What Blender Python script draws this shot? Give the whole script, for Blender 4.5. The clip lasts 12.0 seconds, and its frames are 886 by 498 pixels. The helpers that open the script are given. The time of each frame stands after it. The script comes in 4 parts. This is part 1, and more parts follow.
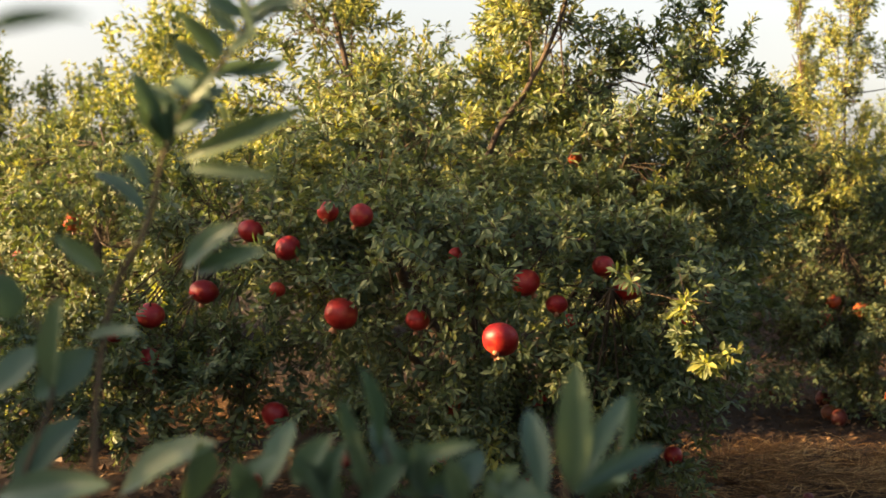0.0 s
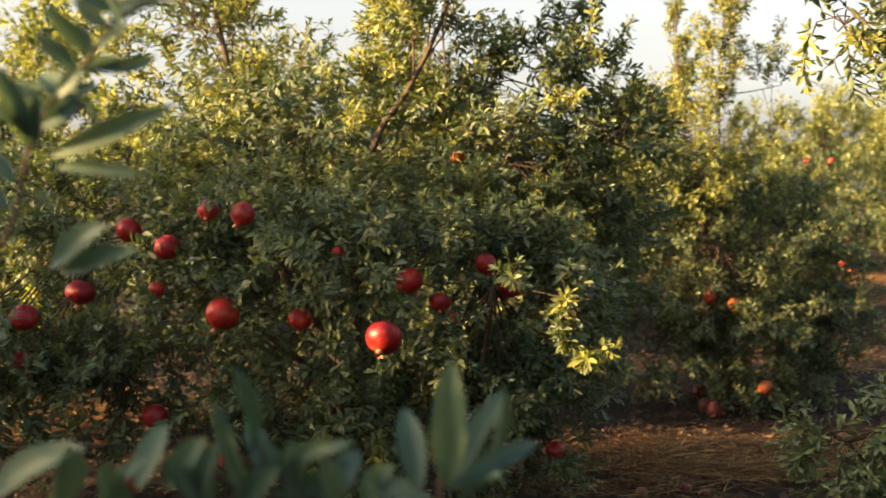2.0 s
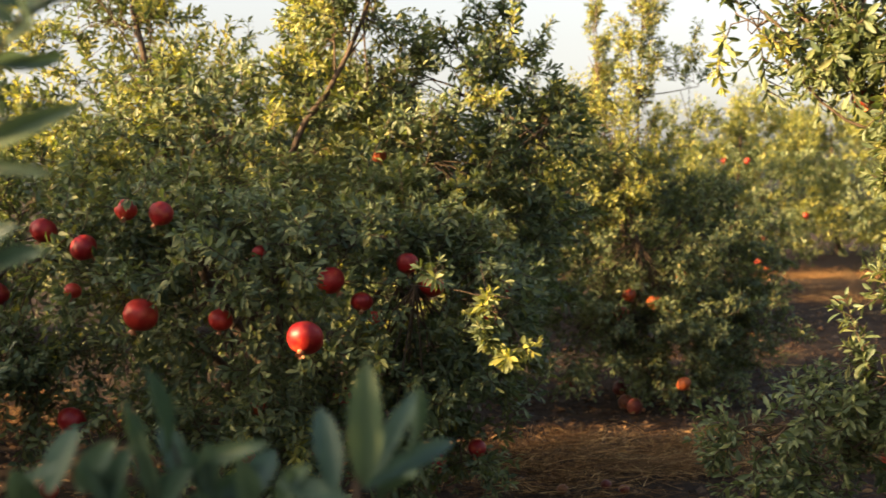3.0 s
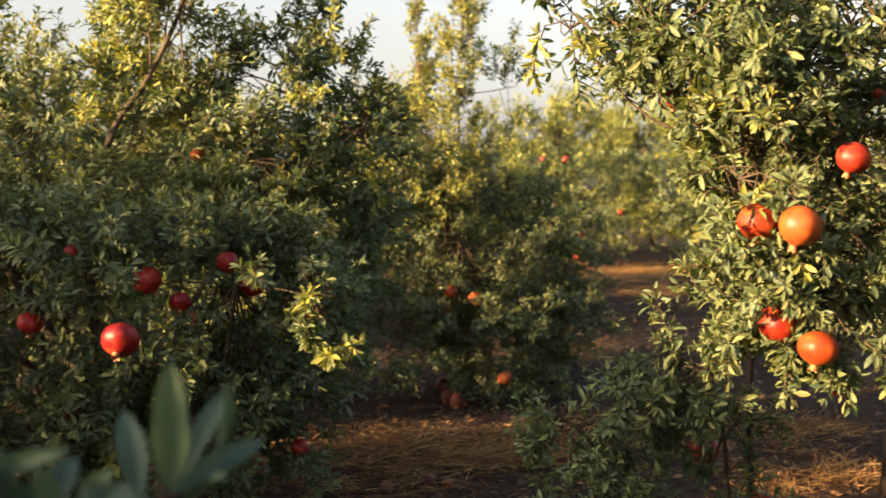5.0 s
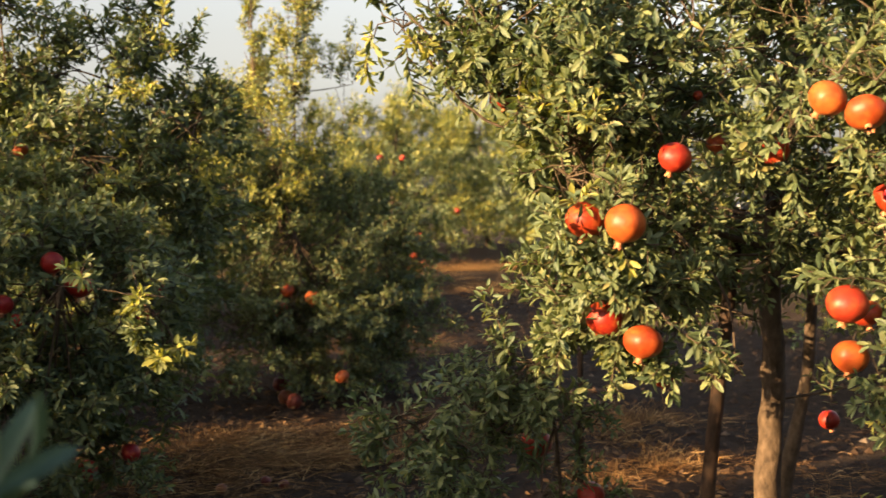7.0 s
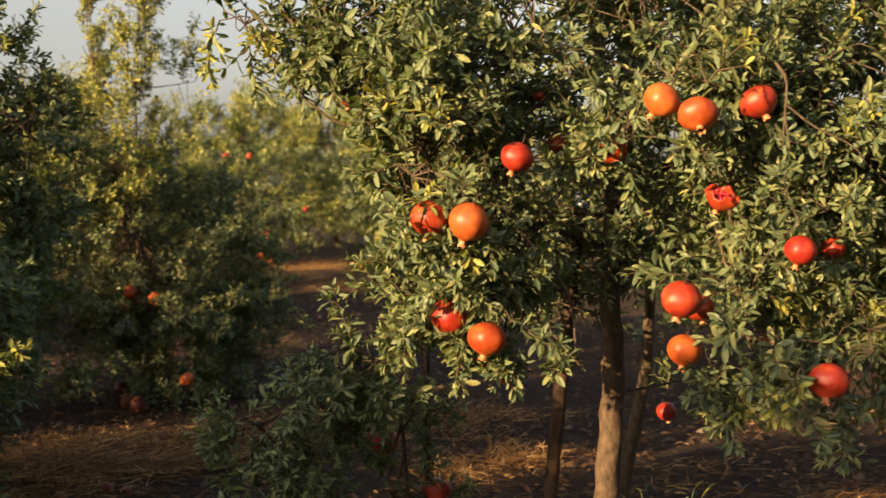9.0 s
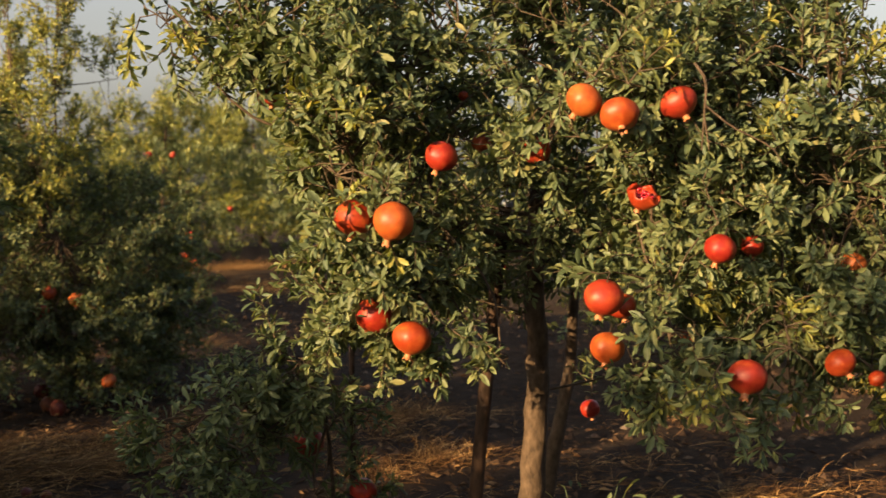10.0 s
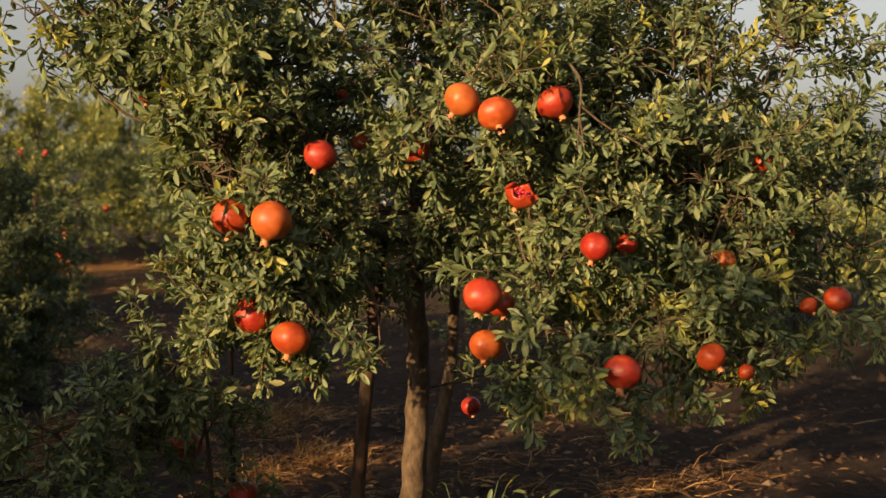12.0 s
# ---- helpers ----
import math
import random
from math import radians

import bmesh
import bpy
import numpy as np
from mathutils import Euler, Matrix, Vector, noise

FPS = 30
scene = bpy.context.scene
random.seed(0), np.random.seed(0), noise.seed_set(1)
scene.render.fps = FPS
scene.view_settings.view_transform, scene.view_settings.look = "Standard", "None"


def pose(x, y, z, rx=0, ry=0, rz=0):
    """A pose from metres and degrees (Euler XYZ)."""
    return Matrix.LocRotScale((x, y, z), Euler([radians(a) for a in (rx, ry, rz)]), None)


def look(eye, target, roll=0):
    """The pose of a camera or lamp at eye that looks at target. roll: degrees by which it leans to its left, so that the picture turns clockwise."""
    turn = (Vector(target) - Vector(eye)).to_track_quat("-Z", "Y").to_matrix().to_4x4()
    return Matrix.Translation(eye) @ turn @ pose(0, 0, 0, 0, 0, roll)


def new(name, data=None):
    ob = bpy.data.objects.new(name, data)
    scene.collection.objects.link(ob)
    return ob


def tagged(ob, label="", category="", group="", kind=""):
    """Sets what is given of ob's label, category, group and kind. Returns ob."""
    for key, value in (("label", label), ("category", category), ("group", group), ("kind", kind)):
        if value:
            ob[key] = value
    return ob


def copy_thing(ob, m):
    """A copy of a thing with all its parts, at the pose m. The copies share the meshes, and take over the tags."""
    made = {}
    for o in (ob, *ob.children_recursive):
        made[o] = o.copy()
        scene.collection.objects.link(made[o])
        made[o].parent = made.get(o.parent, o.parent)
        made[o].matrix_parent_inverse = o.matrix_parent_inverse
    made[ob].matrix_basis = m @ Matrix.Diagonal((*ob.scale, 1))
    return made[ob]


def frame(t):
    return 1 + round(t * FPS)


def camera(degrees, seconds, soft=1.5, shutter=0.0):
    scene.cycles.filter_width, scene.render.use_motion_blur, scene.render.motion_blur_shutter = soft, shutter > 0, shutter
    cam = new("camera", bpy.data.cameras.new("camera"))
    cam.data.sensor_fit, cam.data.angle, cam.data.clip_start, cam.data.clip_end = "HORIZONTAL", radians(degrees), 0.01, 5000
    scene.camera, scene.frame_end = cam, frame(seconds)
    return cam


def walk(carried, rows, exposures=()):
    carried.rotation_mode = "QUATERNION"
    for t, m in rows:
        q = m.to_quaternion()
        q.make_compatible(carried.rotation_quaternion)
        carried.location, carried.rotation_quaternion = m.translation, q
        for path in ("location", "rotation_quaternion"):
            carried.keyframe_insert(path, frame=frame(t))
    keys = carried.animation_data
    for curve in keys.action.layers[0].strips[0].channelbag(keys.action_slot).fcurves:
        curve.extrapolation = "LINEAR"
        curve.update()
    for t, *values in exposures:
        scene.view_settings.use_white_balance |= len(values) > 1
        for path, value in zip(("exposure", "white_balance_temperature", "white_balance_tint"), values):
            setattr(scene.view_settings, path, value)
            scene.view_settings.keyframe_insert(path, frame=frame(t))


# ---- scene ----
cam = camera(40.86, 12.0, soft=1.4, shutter=0.5)
cam.data.dof.use_dof = True
cam.data.dof.focus_distance = 2.95
cam.data.dof.aperture_fstop = 5.6
EYE, ARM = 1.15, 0.075  # the eye's height, and its distance ahead of the head on which the camera pans
ROWS = [  # seconds, yaw, pitch, roll
    (0.0, 0.0, -2.53, -0.11), (0.5, -0.90, -2.54, -0.12), (1.0, -2.05, -2.55, -0.10), (1.5, -3.53, -2.57, -0.10),
    (2.0, -5.52, -2.60, -0.08), (2.5, -7.32, -2.61, -0.08), (4.5, -15.60, -2.71, -0.04), (5.0, -17.65, -2.73, -0.03),
    (5.5, -19.50, -2.76, 0.00), (6.0, -21.48, -2.77, 0.01), (6.5, -23.38, -2.79, -0.03), (7.0, -25.42, -2.80, -0.05),
    (9.0, -32.67, -2.85, -0.08), (9.5, -34.43, -2.86, -0.11), (10.0, -36.20, -2.88, -0.10), (10.5, -38.05, -2.87, -0.09),
    (11.0, -39.82, -2.90, -0.08), (11.5, -40.99, -2.91, -0.10), (12.0, -41.84, -2.92, -0.08),
]
walk(cam, [(t, pose(-math.sin(radians(yaw)) * ARM, math.cos(radians(yaw)) * ARM, EYE, 90 + pitch, roll, yaw))
           for t, yaw, pitch, roll in ROWS], exposures=[(0.0, 2.93, 6420, 17), (5.0, 2.81, 6420, 17), (7.0, 2.61, 6420, 17), (9.5, 2.08, 6420, 17), (12.0, 1.64, 6420, 17)])

# ---- sky and sun ----
SUN_FROM, SUN_HIGH = -100.0, 13.0  # compass degrees from +y towards +x, and degrees above the horizon
world = bpy.data.worlds.new("sky")
scene.world = world
world.use_nodes = True
wn, wl = world.node_tree.nodes, world.node_tree.links
sky = wn.new("ShaderNodeTexSky")
sky.sky_type = "NISHITA"
sky.sun_disc = False
sky.sun_elevation = radians(SUN_HIGH)
sky.sun_rotation = radians(SUN_FROM)
sky.air_density, sky.dust_density, sky.ozone_density = 1.0, 4.5, 0.4
# pale warm haze lies along the horizon; higher up the sky is clear
dim = wn.new("ShaderNodeHueSaturation")
dim.inputs["Saturation"].default_value, dim.inputs["Value"].default_value = 1.0, 1.5
wl.new(sky.outputs[0], dim.inputs["Color"])
dull = wn.new("ShaderNodeHueSaturation")
dull.inputs["Saturation"].default_value = 0.28
wl.new(sky.outputs[0], dull.inputs["Color"])
warm = wn.new("ShaderNodeMix")
warm.data_type, warm.blend_type = "RGBA", "MULTIPLY"
warm.inputs["Factor"].default_value = 1.0
wl.new(dull.outputs[0], warm.inputs["A"])
warm.inputs["B"].default_value = (1.0, 1.0, 0.92, 1)
low = wn.new("ShaderNodeMapRange")
low.inputs["From Min"].default_value, low.inputs["From Max"].default_value = 0.0, 0.13
low.inputs["To Min"].default_value, low.inputs["To Max"].default_value = 1.42, 1.12
wl.new(low.outputs[0], dull.inputs["Value"])
spot = wn.new("ShaderNodeTexCoord")
axes_of = wn.new("ShaderNodeSeparateXYZ")
wl.new(spot.outputs["Generated"], axes_of.inputs[0])
wl.new(axes_of.outputs["Z"], low.inputs["Value"])
lift = wn.new("ShaderNodeMapRange")
lift.inputs["From Min"].default_value, lift.inputs["From Max"].default_value = 0.12, 0.5
wl.new(axes_of.outputs["Z"], lift.inputs["Value"])
blend = wn.new("ShaderNodeMix")
blend.data_type = "RGBA"
wl.new(lift.outputs[0], blend.inputs["Factor"])
wl.new(warm.outputs["Result"], blend.inputs["A"])
wl.new(dim.outputs[0], blend.inputs["B"])
wl.new(blend.outputs["Result"], wn["Background"].inputs[0])
wn["Background"].inputs[1].default_value = 0.053
sun = new("sun", bpy.data.lights.new("sun", "SUN"))
sun.data.energy, sun.data.angle, sun.data.color = 5.0, radians(0.6), (1.0, 0.67, 0.32)
a, e = radians(SUN_FROM), radians(SUN_HIGH)
sun.matrix_world = look((math.sin(a) * math.cos(e) * 50, math.cos(a) * math.cos(e) * 50, math.sin(e) * 50), (0, 0, 0))


# ---- materials ----
def material(name):
    m = bpy.data.materials.new(name)
    m.use_nodes = True
    return m, m.node_tree.nodes, m.node_tree.links, m.node_tree.nodes["Principled BSDF"]


def ramp(nodes, stops):
    r = nodes.new("ShaderNodeValToRGB")
    while len(r.color_ramp.elements) < len(stops):
        r.color_ramp.elements.new(0.5)
    for el, (at, col) in zip(r.color_ramp.elements, stops):
        el.position, el.color = at, (*col, 1)
    return r


def noise_node(nodes, links, scale, detail=4.0, coords=None, rough=0.55):
    n = nodes.new("ShaderNodeTexNoise")
    n.inputs["Scale"].default_value, n.inputs["Detail"].default_value = scale, detail
    n.inputs["Roughness"].default_value = rough
    if coords:
        links.new(coords, n.inputs["Vector"])
    return n


def bump(nodes, links, height, strength, distance, bsdf):
    b = nodes.new("ShaderNodeBump")
    b.inputs["Strength"].default_value, b.inputs["Distance"].default_value = strength, distance
    links.new(height, b.inputs["Height"])
    links.new(b.outputs[0], bsdf.inputs["Normal"])


def leaf_material(name, stops, glow, through_share, gloss):
    """Leaf: each one has its own shade; light passes through in part."""
    m, nodes, links, bsdf = material(name)
    geo, obj = nodes.new("ShaderNodeNewGeometry"), nodes.new("ShaderNodeObjectInfo")
    add = nodes.new("ShaderNodeMath")
    add.operation = "ADD"
    wrap = nodes.new("ShaderNodeMath")
    wrap.operation = "FRACT"
    links.new(geo.outputs["Random Per Island"], add.inputs[0])
    links.new(obj.outputs["Random"], add.inputs[1])
    links.new(add.outputs[0], wrap.inputs[0])
    r = ramp(nodes, stops)
    links.new(wrap.outputs[0], r.inputs[0])
    coords = nodes.new("ShaderNodeTexCoord")
    blotch = noise_node(nodes, links, 60.0, 3.0, coords.outputs["Object"])
    mix = nodes.new("ShaderNodeMix")
    mix.data_type, mix.blend_type = "RGBA", "MULTIPLY"
    mix.inputs["Factor"].default_value = 0.5
    links.new(r.outputs[0], mix.inputs["A"])
    links.new(blotch.outputs["Fac"], mix.inputs["B"])
    gain = nodes.new("ShaderNodeMix")
    gain.data_type, gain.blend_type = "RGBA", "MULTIPLY"
    gain.inputs["Factor"].default_value = 1.0
    links.new(mix.outputs["Result"], gain.inputs["A"])
    gain.inputs["B"].default_value = (1.3, 1.3, 1.3, 1)
    links.new(gain.outputs["Result"], bsdf.inputs["Base Color"])
    bsdf.inputs["Roughness"].default_value = gloss
    bsdf.inputs["Specular IOR Level"].default_value = 0.28
    back = nodes.new("ShaderNodeBsdfTranslucent")
    tint = nodes.new("ShaderNodeMix")
    tint.data_type, tint.blend_type = "RGBA", "MULTIPLY"
    tint.inputs["Factor"].default_value = 1.0
    links.new(r.outputs[0], tint.inputs["A"])
    tint.inputs["B"].default_value = (*glow, 1)
    links.new(tint.outputs["Result"], back.inputs["Color"])
    both = nodes.new("ShaderNodeMixShader")
    both.inputs[0].default_value = through_share
    links.new(bsdf.outputs[0], both.inputs[1])
    links.new(back.outputs[0], both.inputs[2])
    links.new(both.outputs[0], nodes["Material Output"].inputs["Surface"])
    return m


LEAF = leaf_material("leaf", [(0.0, (0.038, 0.060, 0.029)), (0.35, (0.062, 0.085, 0.037)), (0.7, (0.094, 0.116, 0.047)),
                              (0.97, (0.130, 0.145, 0.056)), (1.0, (0.175, 0.16, 0.057))], (2.0, 2.05, 0.7), 0.21, 0.55)
# young yellow leaves; their colour also stands for sun on the crown tops
YOUNG_LIT = leaf_material("young_lit_leaf", [(0.0, (0.118, 0.145, 0.040)), (0.5, (0.180, 0.190, 0.040)), (1.0, (0.240, 0.222, 0.048))],
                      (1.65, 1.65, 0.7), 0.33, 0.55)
# bluer than LEAF: sky light on these shaded leaves, put into the colour
NEAR_SHADED_LEAF = leaf_material("near_shaded_leaf", [(0.0, (0.040, 0.072, 0.046)), (0.6, (0.058, 0.094, 0.060)), (1.0, (0.085, 0.120, 0.064))], (1.6, 1.6, 0.8), 0.2, 0.5)


def bark_material(name, dark, light, scale):
    m, nodes, links, bsdf = material(name)
    coords = nodes.new("ShaderNodeTexCoord")
    stretch = nodes.new("ShaderNodeMapping")
    stretch.inputs["Scale"].default_value = (1, 1, 0.6)
    links.new(coords.outputs["Object"], stretch.inputs["Vector"])
    n = noise_node(nodes, links, scale, 6.0, stretch.outputs[0])
    r = ramp(nodes, [(0.3, dark), (0.7, light)])
    links.new(n.outputs["Fac"], r.inputs[0])
    links.new(r.outputs[0], bsdf.inputs["Base Color"])
    bsdf.inputs["Roughness"].default_value = 0.85
    bsdf.inputs["Specular IOR Level"].default_value = 0.12
    bump(nodes, links, n.outputs["Fac"], 1.0, 0.006, bsdf)
    return m


BARK = bark_material("bark", (0.028, 0.020, 0.013), (0.082, 0.058, 0.037), 55)
TWIG = bark_material("twig_bark", (0.032, 0.023, 0.015), (0.080, 0.058, 0.036), 60)
STAKE = bark_material("weathered_stake", (0.016, 0.011, 0.008), (0.060, 0.036, 0.022), 30)


def rind_material(name, stops, blush_tint=(0.48, 0.12, 0.028)):
    m, nodes, links, bsdf = material(name)
    obj, coords = nodes.new("ShaderNodeObjectInfo"), nodes.new("ShaderNodeTexCoord")
    own = ramp(nodes, stops)
    links.new(obj.outputs["Random"], own.inputs[0])
    blush = noise_node(nodes, links, 1.8, 3.0, coords.outputs["Object"])
    pale = ramp(nodes, [(0.5, (0, 0, 0)), (0.75, (0.7, 0.7, 0.7))])
    links.new(blush.outputs["Fac"], pale.inputs[0])
    mix = nodes.new("ShaderNodeMix")
    mix.data_type = "RGBA"
    links.new(pale.outputs[0], mix.inputs["Factor"])
    links.new(own.outputs[0], mix.inputs["A"])
    mix.inputs["B"].default_value = (*blush_tint, 1)
    cheek = noise_node(nodes, links, 1.3, 2.0, coords.outputs["Object"])
    fleck = noise_node(nodes, links, 30.0, 2.0, coords.outputs["Object"])
    spots = ramp(nodes, [(0.45, (1, 1, 1)), (0.62, (0.86, 0.8, 0.72)), (0.72, (0.42, 0.33, 0.22))])
    links.new(fleck.outputs["Fac"], spots.inputs[0])
    dirty = nodes.new("ShaderNodeMix")
    dirty.data_type, dirty.blend_type = "RGBA", "MULTIPLY"
    dirty.inputs["Factor"].default_value = 0.8
    dusk = ramp(nodes, [(0.35, (0.78, 0.58, 0.58)), (0.6, (1, 1, 1))])
    links.new(cheek.outputs["Fac"], dusk.inputs[0])
    shade_mix = nodes.new("ShaderNodeMix")
    shade_mix.data_type, shade_mix.blend_type = "RGBA", "MULTIPLY"
    shade_mix.inputs["Factor"].default_value = 0.9
    links.new(mix.outputs["Result"], shade_mix.inputs["A"])
    links.new(dusk.outputs[0], shade_mix.inputs["B"])
    links.new(shade_mix.outputs["Result"], dirty.inputs["A"])
    links.new(spots.outputs[0], dirty.inputs["B"])
    links.new(dirty.outputs["Result"], bsdf.inputs["Base Color"])
    bsdf.inputs["Roughness"].default_value = 0.42
    bsdf.inputs["Specular IOR Level"].default_value = 0.22
    bump(nodes, links, fleck.outputs["Fac"], 0.15, 0.002, bsdf)
    return m


RIND = rind_material("red_rind", [(0.0, (0.17, 0.008, 0.010)), (0.6, (0.23, 0.012, 0.010)), (0.95, (0.29, 0.026, 0.012)), (1.0, (0.38, 0.09, 0.022))], (0.34, 0.07, 0.020))
# orange-red: the warm tint of low sun is partly put into this rind
RIND_SUNLIT = rind_material("sunlit_orange_rind", [(0.0, (0.19, 0.014, 0.006)), (0.35, (0.205, 0.026, 0.007)), (0.9, (0.23, 0.039, 0.008)), (1.0, (0.27, 0.075, 0.014))], (0.31, 0.085, 0.014))
RIND_DEEP = rind_material("deep_red_rind", [(0.0, (0.17, 0.012, 0.008)), (0.6, (0.20, 0.018, 0.008)), (1.0, (0.22, 0.028, 0.010))], (0.28, 0.060, 0.014))
RIND_DULL = rind_material("dull_rind", [(0.0, (0.17, 0.014, 0.012)), (0.7, (0.24, 0.035, 0.014)), (1.0, (0.32, 0.09, 0.022))])
RIND_DRY = rind_material("dried_rind", [(0.0, (0.07, 0.012, 0.010)), (0.6, (0.13, 0.03, 0.018)), (1.0, (0.20, 0.09, 0.04))], (0.22, 0.10, 0.05))


def soil_material():
    m, nodes, links, bsdf = material("soil")
    coords = nodes.new("ShaderNodeTexCoord")
    big = noise_node(nodes, links, 0.7, 5.0, coords.outputs["Object"])
    small = noise_node(nodes, links, 14.0, 8.0, coords.outputs["Object"], 0.7)
    r = ramp(nodes, [(0.25, (0.012, 0.0086, 0.0060)), (0.5, (0.028, 0.0195, 0.0132)), (0.8, (0.068, 0.047, 0.030))])
    mixed = nodes.new("ShaderNodeMath")
    mixed.operation = "MULTIPLY_ADD"
    links.new(small.outputs["Fac"], mixed.inputs[0])
    mixed.inputs[1].default_value = 0.7
    shift = nodes.new("ShaderNodeMath")
    shift.operation = "MULTIPLY"
    links.new(big.outputs["Fac"], shift.inputs[0])
    shift.inputs[1].default_value = 0.35
    links.new(shift.outputs[0], mixed.inputs[2])
    links.new(mixed.outputs[0], r.inputs[0])
    links.new(r.outputs[0], bsdf.inputs["Base Color"])
    bsdf.inputs["Roughness"].default_value = 1.0
    bsdf.inputs["Specular IOR Level"].default_value = 0.08
    bump(nodes, links, small.outputs["Fac"], 1.0, 0.06, bsdf)
    return m


def dry_material(name, stops):
    m, nodes, links, bsdf = material(name)
    geo = nodes.new("ShaderNodeNewGeometry")
    r = ramp(nodes, stops)
    links.new(geo.outputs["Random Per Island"], r.inputs[0])
    links.new(r.outputs[0], bsdf.inputs["Base Color"])
    bsdf.inputs["Roughness"].default_value = 0.8
    bsdf.inputs["Specular IOR Level"].default_value = 0.085
    back = nodes.new("ShaderNodeBsdfTranslucent")
    links.new(r.outputs[0], back.inputs["Color"])
    both = nodes.new("ShaderNodeMixShader")
    both.inputs[0].default_value = 0.2
    links.new(bsdf.outputs[0], both.inputs[1])
    links.new(back.outputs[0], both.inputs[2])
    links.new(both.outputs[0], nodes["Material Output"].inputs["Surface"])
    return m


SOIL = soil_material()
STRAW = dry_material("straw", [(0.0, (0.06, 0.032, 0.013)), (0.5, (0.15, 0.080, 0.030)), (0.85, (0.34, 0.195, 0.070)), (1.0, (0.58, 0.39, 0.165))])
LITTER = dry_material("dry_leaf", [(0.0, (0.035, 0.02, 0.012)), (0.7, (0.10, 0.058, 0.028)), (1.0, (0.26, 0.16, 0.07))])
STONE = dry_material("clod", [(0.0, (0.035, 0.022, 0.014)), (0.9, (0.075, 0.048, 0.03)), (1.0, (0.15, 0.115, 0.08))])


def plain_material(name, colour, rough):
    m, nodes, links, bsdf = material(name)
    coords = nodes.new("ShaderNodeTexCoord")
    n = noise_node(nodes, links, 80.0, 4.0, coords.outputs["Object"])
    r = ramp(nodes, [(0.3, tuple(c * 0.75 for c in colour)), (0.7, colour)])
    links.new(n.outputs["Fac"], r.inputs[0])
    links.new(r.outputs[0], bsdf.inputs["Base Color"])
    bsdf.inputs["Roughness"].default_value = rough
    return m


CALYX = plain_material("calyx", (0.32, 0.12, 0.04), 0.6)
ARIL = plain_material("aril", (0.42, 0.02, 0.03), 0.25)
TAPE = plain_material("pale_tape", (0.17, 0.19, 0.21), 0.5)


# ---- mesh helpers ----
def solid(name, verts, faces, mats, parent=None, label="", kind="", index=None, smooth=True):
    """One mesh object from arrays: verts (n, 3), faces (m, 3) or (m, 4)."""
    verts, faces = np.asarray(verts, dtype=np.float32), np.asarray(faces, dtype=np.int32)
    me = bpy.data.meshes.new(name)
    sides = faces.shape[1]
    me.vertices.add(len(verts))
    me.vertices.foreach_set("co", verts.ravel())
    me.loops.add(faces.size)
    me.loops.foreach_set("vertex_index", faces.ravel())
    me.polygons.add(len(faces))
    me.polygons.foreach_set("loop_start", np.arange(0, faces.size, sides, dtype=np.int32))
    me.polygons.foreach_set("loop_total", np.full(len(faces), sides, dtype=np.int32))
    for m in mats:
        me.materials.append(m)
    if index is not None:
        me.polygons.foreach_set("material_index", np.asarray(index, dtype=np.int32))
    me.update(calc_edges=True)
    me.validate()
    me.polygons.foreach_set("use_smooth", np.full(len(me.polygons), smooth))
    ob = new(name, me)
    if parent is not None:
        ob.parent = parent
    return tagged(ob, label, kind=kind)


def unit(v):
    v = np.asarray(v, dtype=float)
    return v / np.maximum(np.linalg.norm(v, axis=-1, keepdims=True), 1e-9)


def tube(points, radii, sides=7, wobble=0.0, rng=None):
    """A tapered tube along points, closed at its end: verts and triangles."""
    pts = np.asarray(points, dtype=float)
    radii = np.asarray(radii, dtype=float)
    tangent = unit(np.gradient(pts, axis=0))
    ref = np.array([0.31, 0.85, 0.42])
    u = unit(np.cross(tangent, ref))
    v = np.cross(tangent, u)
    ang = np.arange(sides) * 2 * np.pi / sides
    r = radii[:, None] * np.ones(sides)
    if wobble and rng is not None:
        r = r * (1 + wobble * rng.normal(size=r.shape))
    ring = pts[:, None] + r[..., None] * (np.cos(ang)[None, :, None] * u[:, None] + np.sin(ang)[None, :, None] * v[:, None])
    verts = ring.reshape(-1, 3)
    faces = []
    for i in range(len(pts) - 1):
        for j in range(sides):
            p, q = i * sides + j, i * sides + (j + 1) % sides
            faces += [(p, q, q + sides), (p, q + sides, p + sides)]
    top = len(verts)
    verts = np.vstack([verts, pts[-1] + tangent[-1] * radii[-1] * 0.6])
    last = (len(pts) - 1) * sides
    faces += [(last + j, last + (j + 1) % sides, top) for j in range(sides)]
    return verts, np.array(faces)


def smooth_path(points, n):
    """n points along a soft curve through the given ones."""
    p = np.asarray(points, dtype=float)
    t = np.linspace(0, len(p) - 1, n)
    i = np.clip(t.astype(int), 0, len(p) - 2)
    f = (t - i)[:, None]
    g = np.gradient(p, axis=0)
    h00, h10, h01, h11 = 2 * f**3 - 3 * f**2 + 1, f**3 - 2 * f**2 + f, -2 * f**3 + 3 * f**2, f**3 - f**2
    return h00 * p[i] + h10 * g[i] + h01 * p[i + 1] + h11 * g[i + 1]


# A leaf one long, along y: a blunt blade, widest past its middle, folded along the midrib and drooping at the tip.
LEAF_V = np.array([(0, 0, 0), (-0.075, 0.22, 0.03), (-0.165, 0.55, 0.045), (-0.115, 0.84, -0.03), (0.02, 1.0, -0.13),
                   (0.125, 0.82, -0.02), (0.16, 0.53, 0.05), (0.07, 0.24, 0.03), (0.0, 0.50, -0.015)], dtype=float)
LEAF_F = np.array([(8, (i + 1) % 8, i) for i in range(8)])
